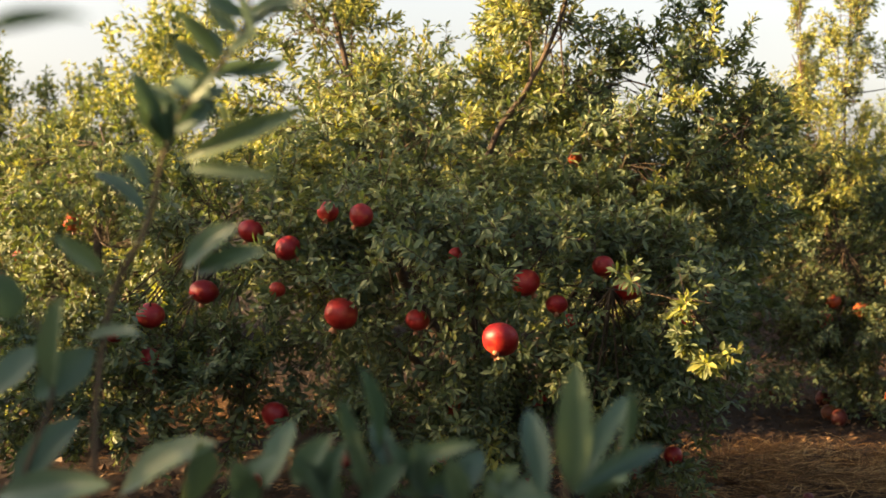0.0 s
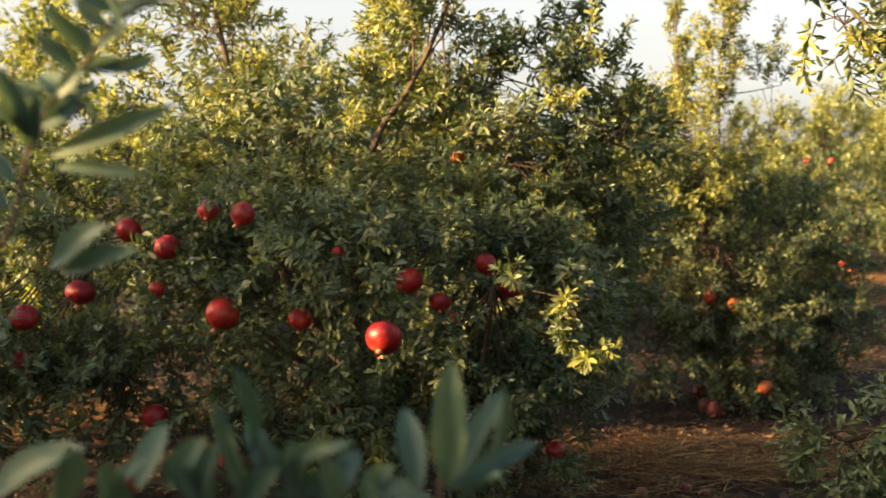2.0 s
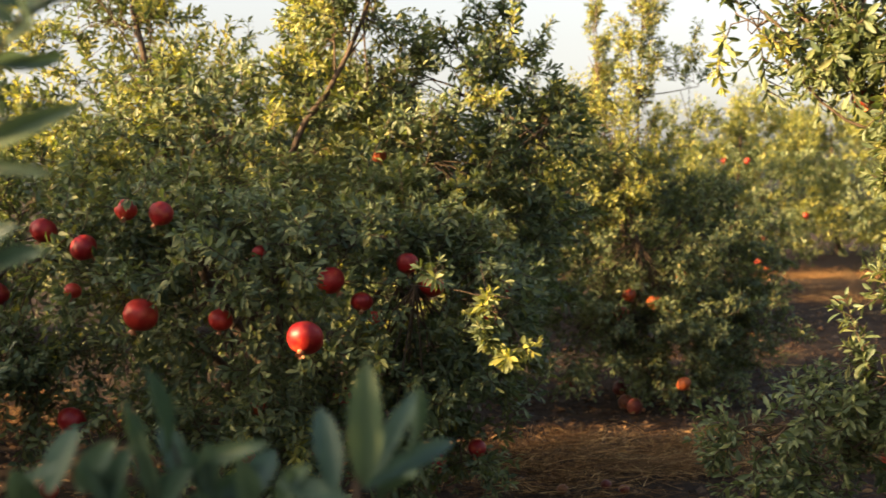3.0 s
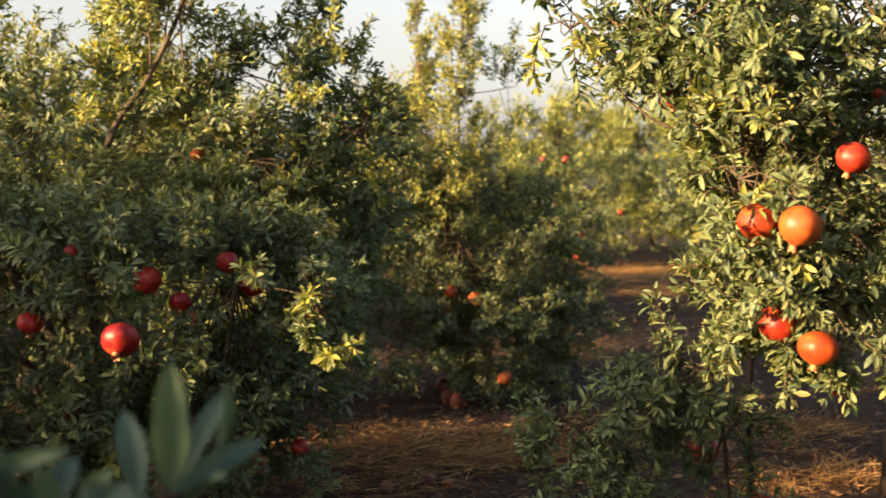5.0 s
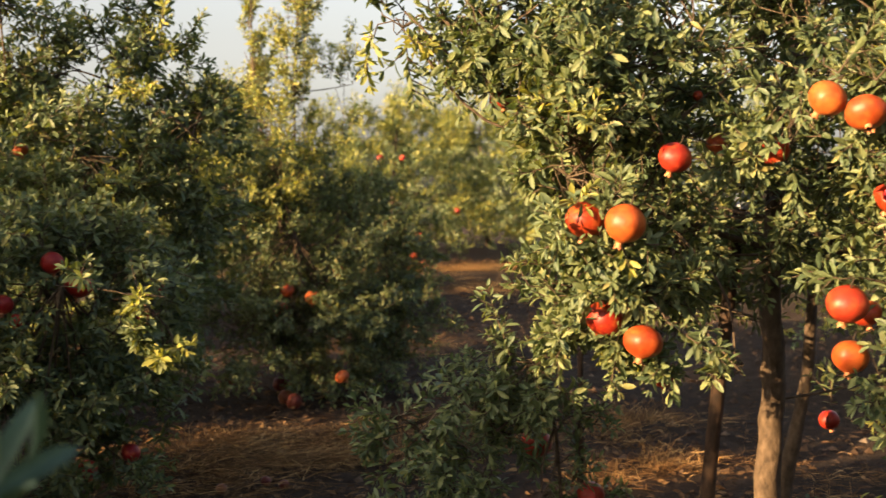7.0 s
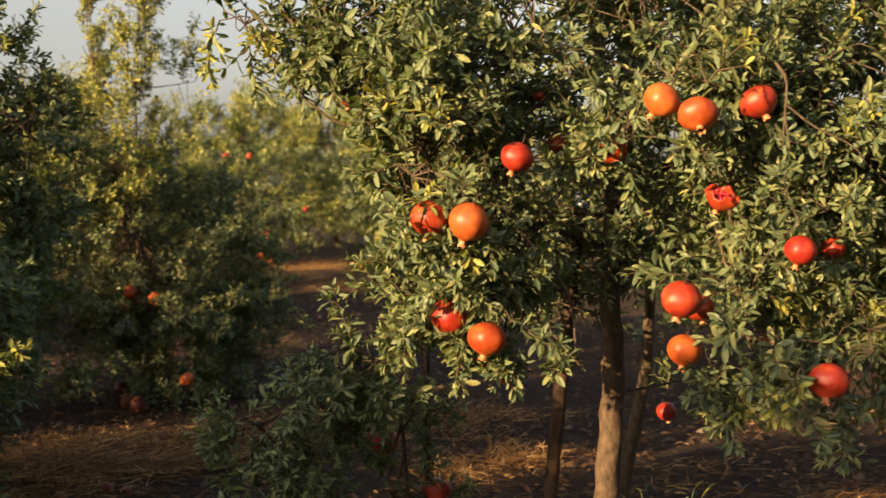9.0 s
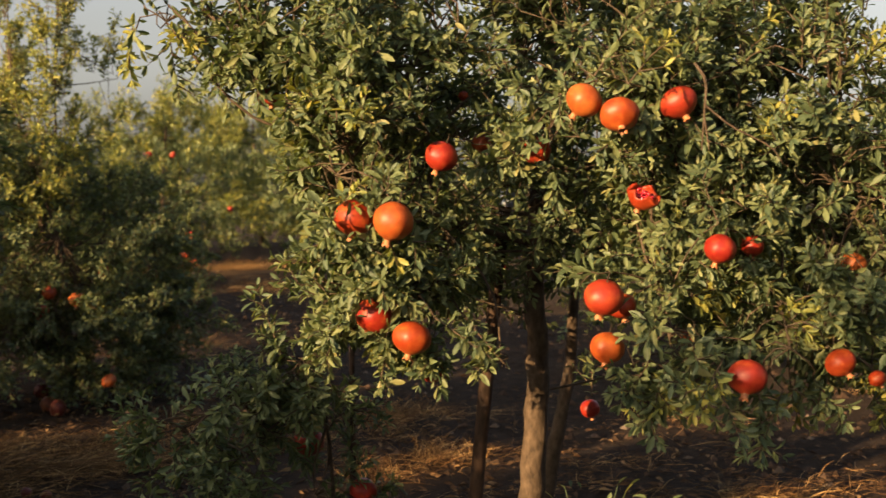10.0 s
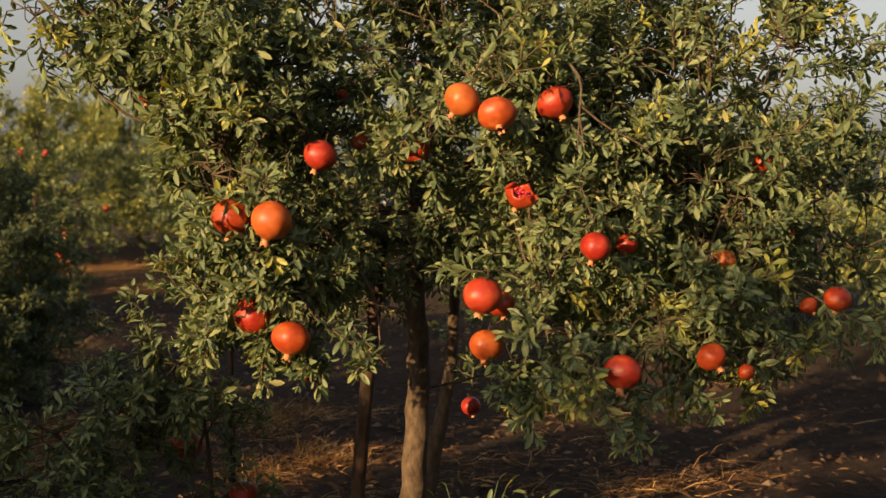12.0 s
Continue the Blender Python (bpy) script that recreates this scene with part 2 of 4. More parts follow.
# The same with fewer corners, for trees that stand farther off.
MID_V = np.array([(0, 0, 0), (-0.12, 0.34, 0.035), (-0.16, 0.70, 0.02), (0.01, 1.0, -0.12), (0.165, 0.68, 0.025), (0.11, 0.36, 0.04), (0, 0.5, -0.01)], dtype=float)
MID_F = np.array([(6, (i + 1) % 6, i) for i in range(6)])
FAR_V = np.array([(0, 0, -0.02), (-0.21, 0.55, 0.04), (0.21, 0.5, 0.04), (0, 1.0, -0.06)], dtype=float)
FAR_F = np.array([(0, 3, 1), (0, 2, 3)])
BLADE = {False: (LEAF_V, LEAF_F), "mid": (MID_V, MID_F), True: (FAR_V, FAR_F)}


def leaf_frames(along, face):
    """Axes (side, along, up) of leaves, as (n, 3, 3) with the axes as columns."""
    y = unit(along)
    z = unit(face - y * np.sum(face * y, axis=1, keepdims=True))
    return np.stack([np.cross(y, z), y, z], axis=2)


def leaf_mesh(base, axes, size, far):
    v, f = BLADE[far]
    verts = np.einsum("nij,kj->nki", axes, v) * size[:, None, None] + base[:, None]
    faces = f[None] + (np.arange(len(base)) * len(v))[:, None, None]
    return verts.reshape(-1, 3), faces.reshape(-1, 3)


UP = np.array([0.0, 0.0, 1.0])


def shoot_leaves(rng, start, go, bend, span, gap, leaf, outward):
    """Leaves in pairs and small bunches along one shoot: bases, axes, sizes and how far up they sit."""
    n = max(3, int(span / gap))
    k = np.linspace(0.06, 1, n)
    each = rng.integers(2, 4, n)
    each[-1] += 2
    k = np.repeat(k, each)
    m = len(k)
    at = start + go * (k * span)[:, None] + bend * ((k * span) ** 2)[:, None]
    tang = unit(go + bend * (2 * k * span)[:, None])
    spin = np.concatenate([rng.uniform(0, 6) + i * 1.7 + np.arange(e) * (2 * np.pi / e) for i, e in enumerate(each)]) + rng.normal(size=m) * 0.3
    e1 = unit(np.cross(tang, np.array([0.3, 0.5, 0.81])))
    e2 = np.cross(tang, e1)
    out = e1 * np.cos(spin)[:, None] + e2 * np.sin(spin)[:, None]
    open_ = np.radians(rng.uniform(38, 88, m)) * (1.08 - 0.45 * k)
    d = tang * np.cos(open_)[:, None] + out * np.sin(open_)[:, None] - UP * rng.uniform(-0.1, 0.3, m)[:, None]
    face = tang * 0.35 + outward * 0.35 + UP * 0.5 + rng.normal(size=(m, 3)) * 0.42
    size = leaf * rng.uniform(0.55, 1.2, m) * (1.0 - 0.35 * k**4)
    return at, leaf_frames(d, face), size, k


def grow(rng, lobes, leaf=0.052, far=False, clump=4.0, droop=1.0, hollow=(), voids=-0.14):
    """Leafy sprays in a crown made of lobes (centre, radii, shoots, upward, length, young): each spray is a bent
    branchlet with side shoots. young: share of yellow leaves, higher on lobes meant to look sunlit. Gives leaf bases,
    axes, sizes, marks of the yellow leaves, the shoots as lines and where sprays begin."""
    bases, axes, sizes, marks, lines, roots = [], [], [], [], [], []
    gap = 0.045 if far is True else 0.0185
    for (cx, cy, cz), (rx, ry, rz), count, upward, length, young in lobes:
        shift = rng.uniform(0, 50, 3)
        rad = np.array([rx, ry, rz])
        made = tries = 0
        while made < count and tries < count * 5:
            tries += 1
            u = unit(rng.normal(size=3))
            if noise.noise(Vector(u * 2.3 + shift)) < -0.3 + 0.1 * rng.normal():
                continue
            r = rng.uniform(0.10, 0.92) ** 0.42 * (1.0 + 0.40 * noise.noise(Vector(u * 1.7 - shift)))
            start = np.array([cx, cy, cz]) + u * r * rad
            if start[2] < 0.06 or noise.noise(Vector(start * clump)) < voids + 0.1 * rng.normal():
                continue
            if any(all(lo[i] < start[i] < hi[i] for i in range(3)) for lo, hi in hollow):
                continue
            outward = unit(u / rad)
            go = unit(outward * 0.75 + UP * upward + rng.normal(size=3) * 0.42)
            span = length * rng.uniform(1.0, 1.7)
            sag = rng.uniform(0.0, 0.9) * droop
            if rng.random() < 0.07:  # a long whip that stands out of the crown
                span *= 1.6
                go, sag = unit(go + UP * 0.5), 0.2
            bend = rng.normal(size=3) * 0.35 - UP * sag
            young_lit = rng.random() < young
            parts = int(rng.integers(4, 8))
            roots.append(start)
            for i in range(parts):
                if i == 0:
                    p, g, b, sp = start, go, bend, span
                else:
                    k0 = (0.1 + 0.85 * i / parts) * span
                    p = start + go * k0 + bend * k0 * k0
                    g = unit(go * 0.65 + unit(np.cross(go, rng.normal(size=3))) * 0.75 + UP * 0.12)
                    b, sp = rng.normal(size=3) * 0.4 - UP * sag * 0.6, length * rng.uniform(0.35, 0.85) * (1.05 - 0.4 * i / parts)
                if i == 0 or far is not True:
                    s = np.linspace(0, 1, 3)[:, None] * sp
                    lines.append(p + g * s + b * s**2)
                at, ax, size, k = shoot_leaves(rng, p, g, b, sp, gap, leaf, outward)
                bases.append(at)
                axes.append(ax)
                sizes.append(size)
                marks.append(np.full(len(k), young_lit) & (k > 0.2))
            made += parts
    return np.vstack(bases), np.vstack(axes), np.concatenate(sizes), np.concatenate(marks), lines, np.array(roots)


def twig_mesh(lines, thick):
    """All thin shoots as three-sided tapering rods."""
    p = np.array(lines)
    t = unit(np.gradient(p, axis=1))
    u = unit(np.cross(t, np.array([0.31, 0.85, 0.42])))
    v = np.cross(t, u)
    ang = np.arange(3) * 2 * np.pi / 3
    r = thick * np.array([1.0, 0.75, 0.35])[None, :, None, None]
    ring = p[:, :, None] + r * (np.cos(ang)[None, None, :, None] * u[:, :, None] + np.sin(ang)[None, None, :, None] * v[:, :, None])
    f = []
    for i in range(2):
        for j in range(3):
            a0, b0 = i * 3 + j, i * 3 + (j + 1) % 3
            f.append((a0, b0, b0 + 3, a0 + 3))
    faces = np.array(f)[None] + (np.arange(len(p)) * 9)[:, None, None]
    return ring.reshape(-1, 3), faces.reshape(-1, 4)


def leaf_data(name, mat):
    me = bpy.data.meshes.new(name)
    me.from_pydata([tuple(v) for v in LEAF_V], [], [tuple(int(i) for i in f) for f in LEAF_F])
    me.materials.append(mat)
    me.polygons.foreach_set("use_smooth", np.full(len(me.polygons), True))
    return me


LEAF_DATA, YOUNG_LIT_DATA = leaf_data("leaf", LEAF), leaf_data("young_lit_leaf", YOUNG_LIT)


def matrix_of(base, axes, size):
    m = Matrix([[*(axes[i] * size), base[i]] for i in range(3)] + [[0, 0, 0, 1]])
    return m


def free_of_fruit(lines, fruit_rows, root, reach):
    """The twigs that keep clear of every fruit and of a space before it, roughly towards the camera."""
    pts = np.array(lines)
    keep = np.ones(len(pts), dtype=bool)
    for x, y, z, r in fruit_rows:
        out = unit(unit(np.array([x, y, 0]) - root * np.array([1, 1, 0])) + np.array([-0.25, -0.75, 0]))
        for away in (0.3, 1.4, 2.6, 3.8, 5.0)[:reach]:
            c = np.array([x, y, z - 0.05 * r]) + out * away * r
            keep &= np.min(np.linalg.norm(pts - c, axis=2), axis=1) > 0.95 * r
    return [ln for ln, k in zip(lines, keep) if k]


def tree(label, root, stems, lobes, seed, leaf=0.052, far=False, single=None, fruit_rows=(), clear_view=True, clump=4.0, droop=1.0, hollow=(), voids=-0.14, reach=6, group="pomegranate trees of the orchard"):
    """A pomegranate tree: stems are lists of points with a foot and a tip radius; lobes make its crown.
    single: two opposite corners; up to 300 leaves in that box are parts of their own.
    hollow: open spaces under the crown, each by two opposite corners; reach: how far the fruit are clear of leaves."""
    rng = np.random.default_rng(seed)
    root = np.array(root, dtype=float)
    top = tagged(new("pomegranate_tree"), label, "tree", group)
    top.location = tuple(root)
    ends = []
    for i, (points, r0, r1) in enumerate(stems):
        path = smooth_path(points, 5 * len(points)) - root
        n = len(path)
        path[1:-1] += rng.normal(size=(n - 2, 3)) * r0 * 0.05
        v, f = tube(path, np.linspace(r0, r1, n), 9 if r0 > 0.015 else 6, 0.05, rng)
        solid("trunk" if r0 > 0.025 else "limb", v, f, [BARK if r0 > 0.012 else TWIG], top)
        ends += [q for q in path[n // 3:]]
    ends = np.array(ends)
    lobes = list(lobes) + [((x, y, z + 1.1 * r), (1.3 * r, 1.3 * r, 0.6 * r), 5, -0.1, 0.10, 0.1) for x, y, z, r in fruit_rows]
    base, axes, size, mark, lines, roots = grow(rng, lobes, leaf, far, clump, droop, hollow, voids)
    tips = base + axes[:, :, 1] * size[:, None]
    clear = np.ones(len(base), dtype=bool)
    stays = rng.random(len(base)) + 1e-6
    for x, y, z, r in fruit_rows if clear_view else ():  # no leaf grows through a fruit; most before it, roughly towards the camera, are cleared
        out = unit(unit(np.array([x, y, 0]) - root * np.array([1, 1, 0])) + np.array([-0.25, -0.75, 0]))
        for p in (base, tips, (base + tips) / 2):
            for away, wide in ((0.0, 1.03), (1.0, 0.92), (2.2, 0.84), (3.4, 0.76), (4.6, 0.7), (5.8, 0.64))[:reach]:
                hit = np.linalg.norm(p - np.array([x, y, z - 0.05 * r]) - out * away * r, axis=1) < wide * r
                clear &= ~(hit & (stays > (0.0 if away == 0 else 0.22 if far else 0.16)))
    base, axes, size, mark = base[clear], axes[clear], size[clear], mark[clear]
    if len(fruit_rows) and clear_view:
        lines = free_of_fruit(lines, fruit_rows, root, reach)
    # boughs run from the limbs into each lobe, and thin branches from them to some of the shoots
    starts = roots - root
    branches_v, branches_f, off, bough_pts = [], [], 0, []

    def rod(path, r0, r1, sides, off):
        v, f = tube(path, np.linspace(r0, r1, len(path)), sides)
        branches_v.append(v)
        branches_f.append(f + off)
        return off + len(v)

    for c, rad, count, *_ in lobes:
        if count < 10:
            continue
        c = np.array(c) - root
        for _ in range(2 + count // 70):
            goal = c + unit(rng.normal(size=3) + UP * 0.3) * np.array(rad) * rng.uniform(0.4, 0.95)
            q = ends[np.argmin(np.sum((ends - c) ** 2, axis=1) + rng.uniform(0, 0.15, len(ends)))]
            mid = q * 0.45 + goal * 0.55 + rng.normal(size=3) * 0.06 * np.linalg.norm(goal - q)
            path = smooth_path([q, mid, goal], 8)
            bough_pts.append(path[2:])
            off = rod(path, 0.0045, 0.002, 5, off)
    bough_pts = np.vstack(bough_pts)
    for s in starts[::2 if far is True else 1]:
        d2 = np.sum((bough_pts - s) ** 2, axis=1)
        if d2.min() < 0.09:
            q = bough_pts[np.argmin(d2)]
            off = rod(smooth_path([q, (q + s) / 2 + rng.normal(size=3) * 0.02 + UP * 0.015, s], 4), 0.0024, 0.0016, 3, off)
    solid("branch_work", np.vstack(branches_v), np.vstack(branches_f), [TWIG], top, "thin brown branches", "stuff")
    v, f = twig_mesh([ln - root for ln in lines], 0.003 if far is True else 0.0022)
    solid("twig_work", v, f, [TWIG], top, "thin leafy twigs", "stuff")
    rest = np.ones(len(base), dtype=bool)
    if single:
        (x0, y0, z0), (x1, y1, z1) = single
        near = np.where((base[:, 0] > x0) & (base[:, 0] < x1) & (base[:, 1] > y0) & (base[:, 1] < y1) & (base[:, 2] > z0) & (base[:, 2] < z1))[0]
        near = near[np.argsort(base[near, 1])][:300]
        rest[near] = False
        for i in near:
            ob = new("leaf", YOUNG_LIT_DATA if mark[i] else LEAF_DATA)
            ob.parent = top
            ob.matrix_basis = matrix_of(base[i] - root, axes[i], size[i])
    v, f = leaf_mesh(base[rest] - root, axes[rest], size[rest], far)
    solid("crown", v, f, [LEAF, YOUNG_LIT], top, "dense narrow green leaves", "stuff",
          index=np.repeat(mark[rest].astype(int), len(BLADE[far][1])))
    return top


# ---- ground ----
def stretch_axis(lo, hi, step, far, grow_by=1.22):
    mid = list(np.arange(lo, hi, step))
    up_, down, s = [], [], step
    p = mid[-1]
    while p < far:
        s *= grow_by
        p += s
        up_.append(p)
    s, p = step, mid[0]
    while p > -far:
        s *= grow_by
        p -= s
        down.append(p)
    return np.array(down[::-1] + mid + up_)


def height(x, y):
    """Uneven orchard soil; flat far away."""
    fade = 1.0 / (1.0 + (math.hypot(x - 2, y - 6) / 14.0) ** 4)
    return fade * (0.014 * abs(noise.noise(Vector((x * 6.3, y * 6.3, 21)))) + 0.030 * noise.noise(Vector((x * 0.9, y * 0.9, 3))) + 0.022 * noise.noise(Vector((x * 3.1, y * 3.1, 7)))
                   + 0.012 * noise.noise(Vector((x * 9.0, y * 9.0, 1))))


gx, gy = stretch_axis(-4.0, 8.0, 0.07, 900), stretch_axis(1.5, 13.0, 0.08, 900)
ground_v = np.array([(x, y, height(x, y)) for y in gy for x in gx])
rows_, cols_ = np.meshgrid(np.arange(len(gy) - 1), np.arange(len(gx) - 1), indexing="ij")
i0 = (rows_ * len(gx) + cols_).ravel()
ground_f = np.stack([i0, i0 + 1, i0 + 1 + len(gx), i0 + len(gx)], axis=1)
ground = solid("ground", ground_v, ground_f, [SOIL], None, "bare brown orchard soil with dry patches", "structure")
tagged(ground, category="ground")

# ---- where the fruit hangs: place and radius ----
FRUIT_YELLOW = [(-1.87, 6.08, 1.02, 0.051), (-2.17, 6.37, 0.86, 0.039), (-2.24, 6.37, 0.83, 0.036), (-2.36, 6.46, 0.71, 0.033),
    (-1.53, 4.44, 0.19, 0.046),
    (-1.59, 5.65, 0.45, 0.045)]
FRUIT_WIDE = [(-0.98, 4.05, 0.75, 0.045), (-0.99, 4.06, 0.60, 0.043), (-1.10, 4.05, 0.685, 0.029), (-0.85, 4.30, 0.81, 0.050), (-0.66, 4.16, 1.03, 0.043), (-0.51, 3.98, 0.98, 0.043), (-0.37, 3.90, 1.10, 0.035),
    (-0.26, 3.86, 1.09, 0.040), (-0.32, 3.81, 0.78, 0.053), (-0.08, 3.82, 0.76, 0.040), (-0.56, 4.03, 0.42, 0.046),
    (-0.55, 4.02, 0.84, 0.028), (0.17, 3.56, 0.73, 0.055), (0.26, 3.80, 0.88, 0.046), (0.04, 3.80, 0.97, 0.023),
    (0.36, 3.82, 0.81, 0.034), (0.40, 3.82, 0.76, 0.022), (0.51, 3.85, 0.93, 0.036), (0.59, 3.87, 0.86, 0.044),
    (0.51, 4.69, 1.30, 0.028)]
FRUIT_LOW = [(0.03, 3.95, 0.47, 0.037), (0.31, 3.95, 0.49, 0.031), (0.76, 3.96, 0.30, 0.032), (-0.32, 3.95, 0.29, 0.031),
    (-0.65, 4.13, 0.17, 0.033), (-0.00, 3.95, 0.30, 0.026), (0.62, 3.95, 0.26, 0.034), (0.82, 4.00, 0.73, 0.032),
    (0.87, 4.04, 0.82, 0.028), (0.28, 3.95, 0.21, 0.022)]
FRUIT_FAR = [(1.96, 6.15, 0.53, 0.043), (2.03, 6.24, 0.61, 0.043), (2.16, 6.19, 0.57, 0.043), (1.87, 6.74, 1.00, 0.033),
    (2.23, 5.93, 0.17, 0.039), (2.33, 6.24, 0.71, 0.034), (6.66, 16.15, 1.63, 0.050), (6.96, 16.03, 1.63, 0.050),
    (6.98, 15.5, 0.53, 0.060), (6.96, 15.6, 0.23, 0.058), (7.09, 15.6, 0.11, 0.050), (7.59, 15.5, 0.86, 0.050),
    (6.32, 15.46, 0.06, 0.05)]
FRUIT_SUN = [(1.36, 2.17, 1.09, 0.043), (1.39, 2.07, 1.085, 0.042), (1.54, 2.11, 1.22, 0.035), (1.33, 2.49, 1.36, 0.026),
    (1.42, 2.19, 0.88, 0.040), (1.45, 2.09, 0.84, 0.040), (1.59, 2.21, 0.74, 0.026), (1.70, 1.84, 1.33, 0.036),
    (1.74, 1.78, 1.30, 0.038), (1.90, 1.77, 1.33, 0.038), (1.84, 2.15, 1.24, 0.035), (1.78, 2.28, 1.26, 0.024),
    (1.93, 1.68, 1.03, 0.034), (2.08, 1.72, 1.03, 0.025), (1.74, 1.82, 0.93, 0.040),
    (1.86, 1.89, 0.90, 0.031)]
FRUIT_SUN_LOW = [(1.78, 1.85, 0.82, 0.036), (2.12, 1.94, 0.82, 0.023), (1.91, 1.59, 0.78, 0.038), (2.17, 1.56, 0.79, 0.033),
    (2.35, 1.61, 0.92, 0.028), (2.28, 1.61, 0.99, 0.029), (2.47, 1.58, 1.05, 0.027), (2.44, 1.62, 1.21, 0.025),
    (2.42, 1.48, 0.89, 0.021), (2.42, 1.41, 0.91, 0.030), (2.60, 2.38, 0.61, 0.030), (2.43, 2.59, 0.51, 0.030),
    (2.30, 2.86, 0.90, 0.034), (1.70, 2.96, 0.44, 0.045), (1.76, 2.77, 0.33, 0.040), (2.27, 1.54, 0.75, 0.019),
    (1.57, 2.48, 1.48, 0.013), (1.75, 2.31, 1.37, 0.013)]

# ---- the trees ----
# last figure of a lobe: yellow leaf share, raised on sunlit tops
# the wide tree in front of which the pan begins
tree("wide pomegranate tree with dense dark green leaves", (0.15, 5.0, 0.0),
     [([(0.15, 5.0, 0), (0.1, 5.0, 0.4), (-0.2, 4.95, 0.9), (-0.45, 5.0, 1.9)], 0.045, 0.010),
      ([(0.15, 5.0, 0.05), (0.12, 4.7, 0.7), (0.16, 4.48, 1.28), (0.31, 4.46, 1.55), (0.43, 4.46, 1.81), (0.5, 4.5, 2.15)], 0.020, 0.004),
      ([(0.2, 5.0, 0.3), (0.7, 4.9, 1.0), (0.80, 4.65, 1.45), (0.84, 4.58, 1.62), (1.0, 4.56, 1.74)], 0.012, 0.002),
      ([(0.78, 4.6, 1.55), (0.98, 4.45, 1.44), (1.12, 4.42, 1.32)], 0.007, 0.003),
      ([(0.1, 5.0, 0.3), (0.0, 4.6, 0.8), (0.1, 4.38, 0.9)], 0.014, 0.004),
      ([(0.1, 5.0, 0.3), (-0.5, 4.7, 0.8), (-0.9, 4.5, 1.0)], 0.018, 0.006),
      ([(0.1, 4.35, 0.85), (0.5, 3.85, 0.86), (0.70, 3.58, 0.84), (0.81, 3.53, 0.72)], 0.004, 0.0015)],
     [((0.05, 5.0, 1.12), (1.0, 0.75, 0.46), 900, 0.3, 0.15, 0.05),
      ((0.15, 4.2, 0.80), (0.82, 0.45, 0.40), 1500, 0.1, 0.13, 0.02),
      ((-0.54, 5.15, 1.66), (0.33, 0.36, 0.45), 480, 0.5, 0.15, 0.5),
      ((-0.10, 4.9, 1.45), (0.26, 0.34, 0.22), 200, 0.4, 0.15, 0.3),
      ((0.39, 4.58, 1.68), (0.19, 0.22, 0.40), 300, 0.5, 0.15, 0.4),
      ((0.69, 4.6, 1.48), (0.19, 0.22, 0.18), 170, 0.2, 0.15, 0.3),
      ((0.99, 4.58, 1.58), (0.15, 0.16, 0.11), 80, 0.1, 0.12, 0.3),
      ((0.80, 4.55, 1.66), (0.12, 0.10, 0.07), 55, 0.3, 0.11, 0.3),
      ((0.99, 4.56, 1.73), (0.12, 0.10, 0.05), 60, 0.2, 0.10, 0.3),
      ((1.14, 4.5, 1.46), (0.12, 0.12, 0.07), 60, 0.0, 0.11, 0.2),
      ((1.04, 4.6, 1.29), (0.18, 0.20, 0.14), 150, 0.0, 0.14, 0.2),
      ((0.74, 4.45, 1.24), (0.22, 0.18, 0.20), 170, 0.2, 0.14, 0.08),
      ((0.98, 4.9, 0.98), (0.30, 0.40, 0.34), 440, 0.2, 0.15, 0.06),
      ((0.5, 4.02, 0.36), (0.48, 0.16, 0.20), 300, 0.0, 0.13, 0.02),
      ((-0.7, 4.55, 1.0), (0.40, 0.36, 0.26), 440, 0.2, 0.14, 0.1),
      ((0.0, 4.04, 0.35), (0.40, 0.15, 0.20), 240, 0.1, 0.13, 0.02),
      ((0.80, 4.25, 0.62), (0.20, 0.20, 0.24), 200, 0.1, 0.13, 0.03),
      ((-0.83, 4.14, 0.64), (0.16, 0.10, 0.14), 130, 0.1, 0.13, 0.08),
      ((-1.0, 4.13, 0.56), (0.18, 0.10, 0.16), 150, 0.1, 0.13, 0.08),
      ((-0.70, 4.12, 0.48), (0.14, 0.10, 0.13), 110, 0.1, 0.13, 0.08),
      ((-1.16, 4.28, 0.40), (0.15, 0.10, 0.14), 90, 0.1, 0.13, 0.08),
      ((-1.30, 4.27, 0.56), (0.16, 0.10, 0.18), 110, 0.1, 0.13, 0.08),
      ((-1.38, 4.25, 0.36), (0.12, 0.10, 0.12), 60, 0.1, 0.13, 0.08),
      ((0.70, 4.05, 0.20), (0.14, 0.12, 0.09), 60, 0.0, 0.12, 0.02),
      ((0.35, 4.0, 0.16), (0.20, 0.12, 0.08), 70, 0.0, 0.12, 0.02),
      ((0.76, 3.52, 0.81), (0.06, 0.04, 0.05), 28, 0.1, 0.06, 0.3),
      ((0.79, 3.52, 0.72), (0.035, 0.04, 0.08), 34, -0.3, 0.05, 0.3)], 11, leaf=0.048, far="mid", clump=4.6, hollow=[((-1.4, 4.22, 0.0), (0.7, 5.8, 0.9)), ((0.7, 4.4, 0.0), (1.7, 5.8, 0.62))], reach=2,
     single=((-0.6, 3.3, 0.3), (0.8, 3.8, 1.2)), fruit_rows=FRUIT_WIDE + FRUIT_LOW)
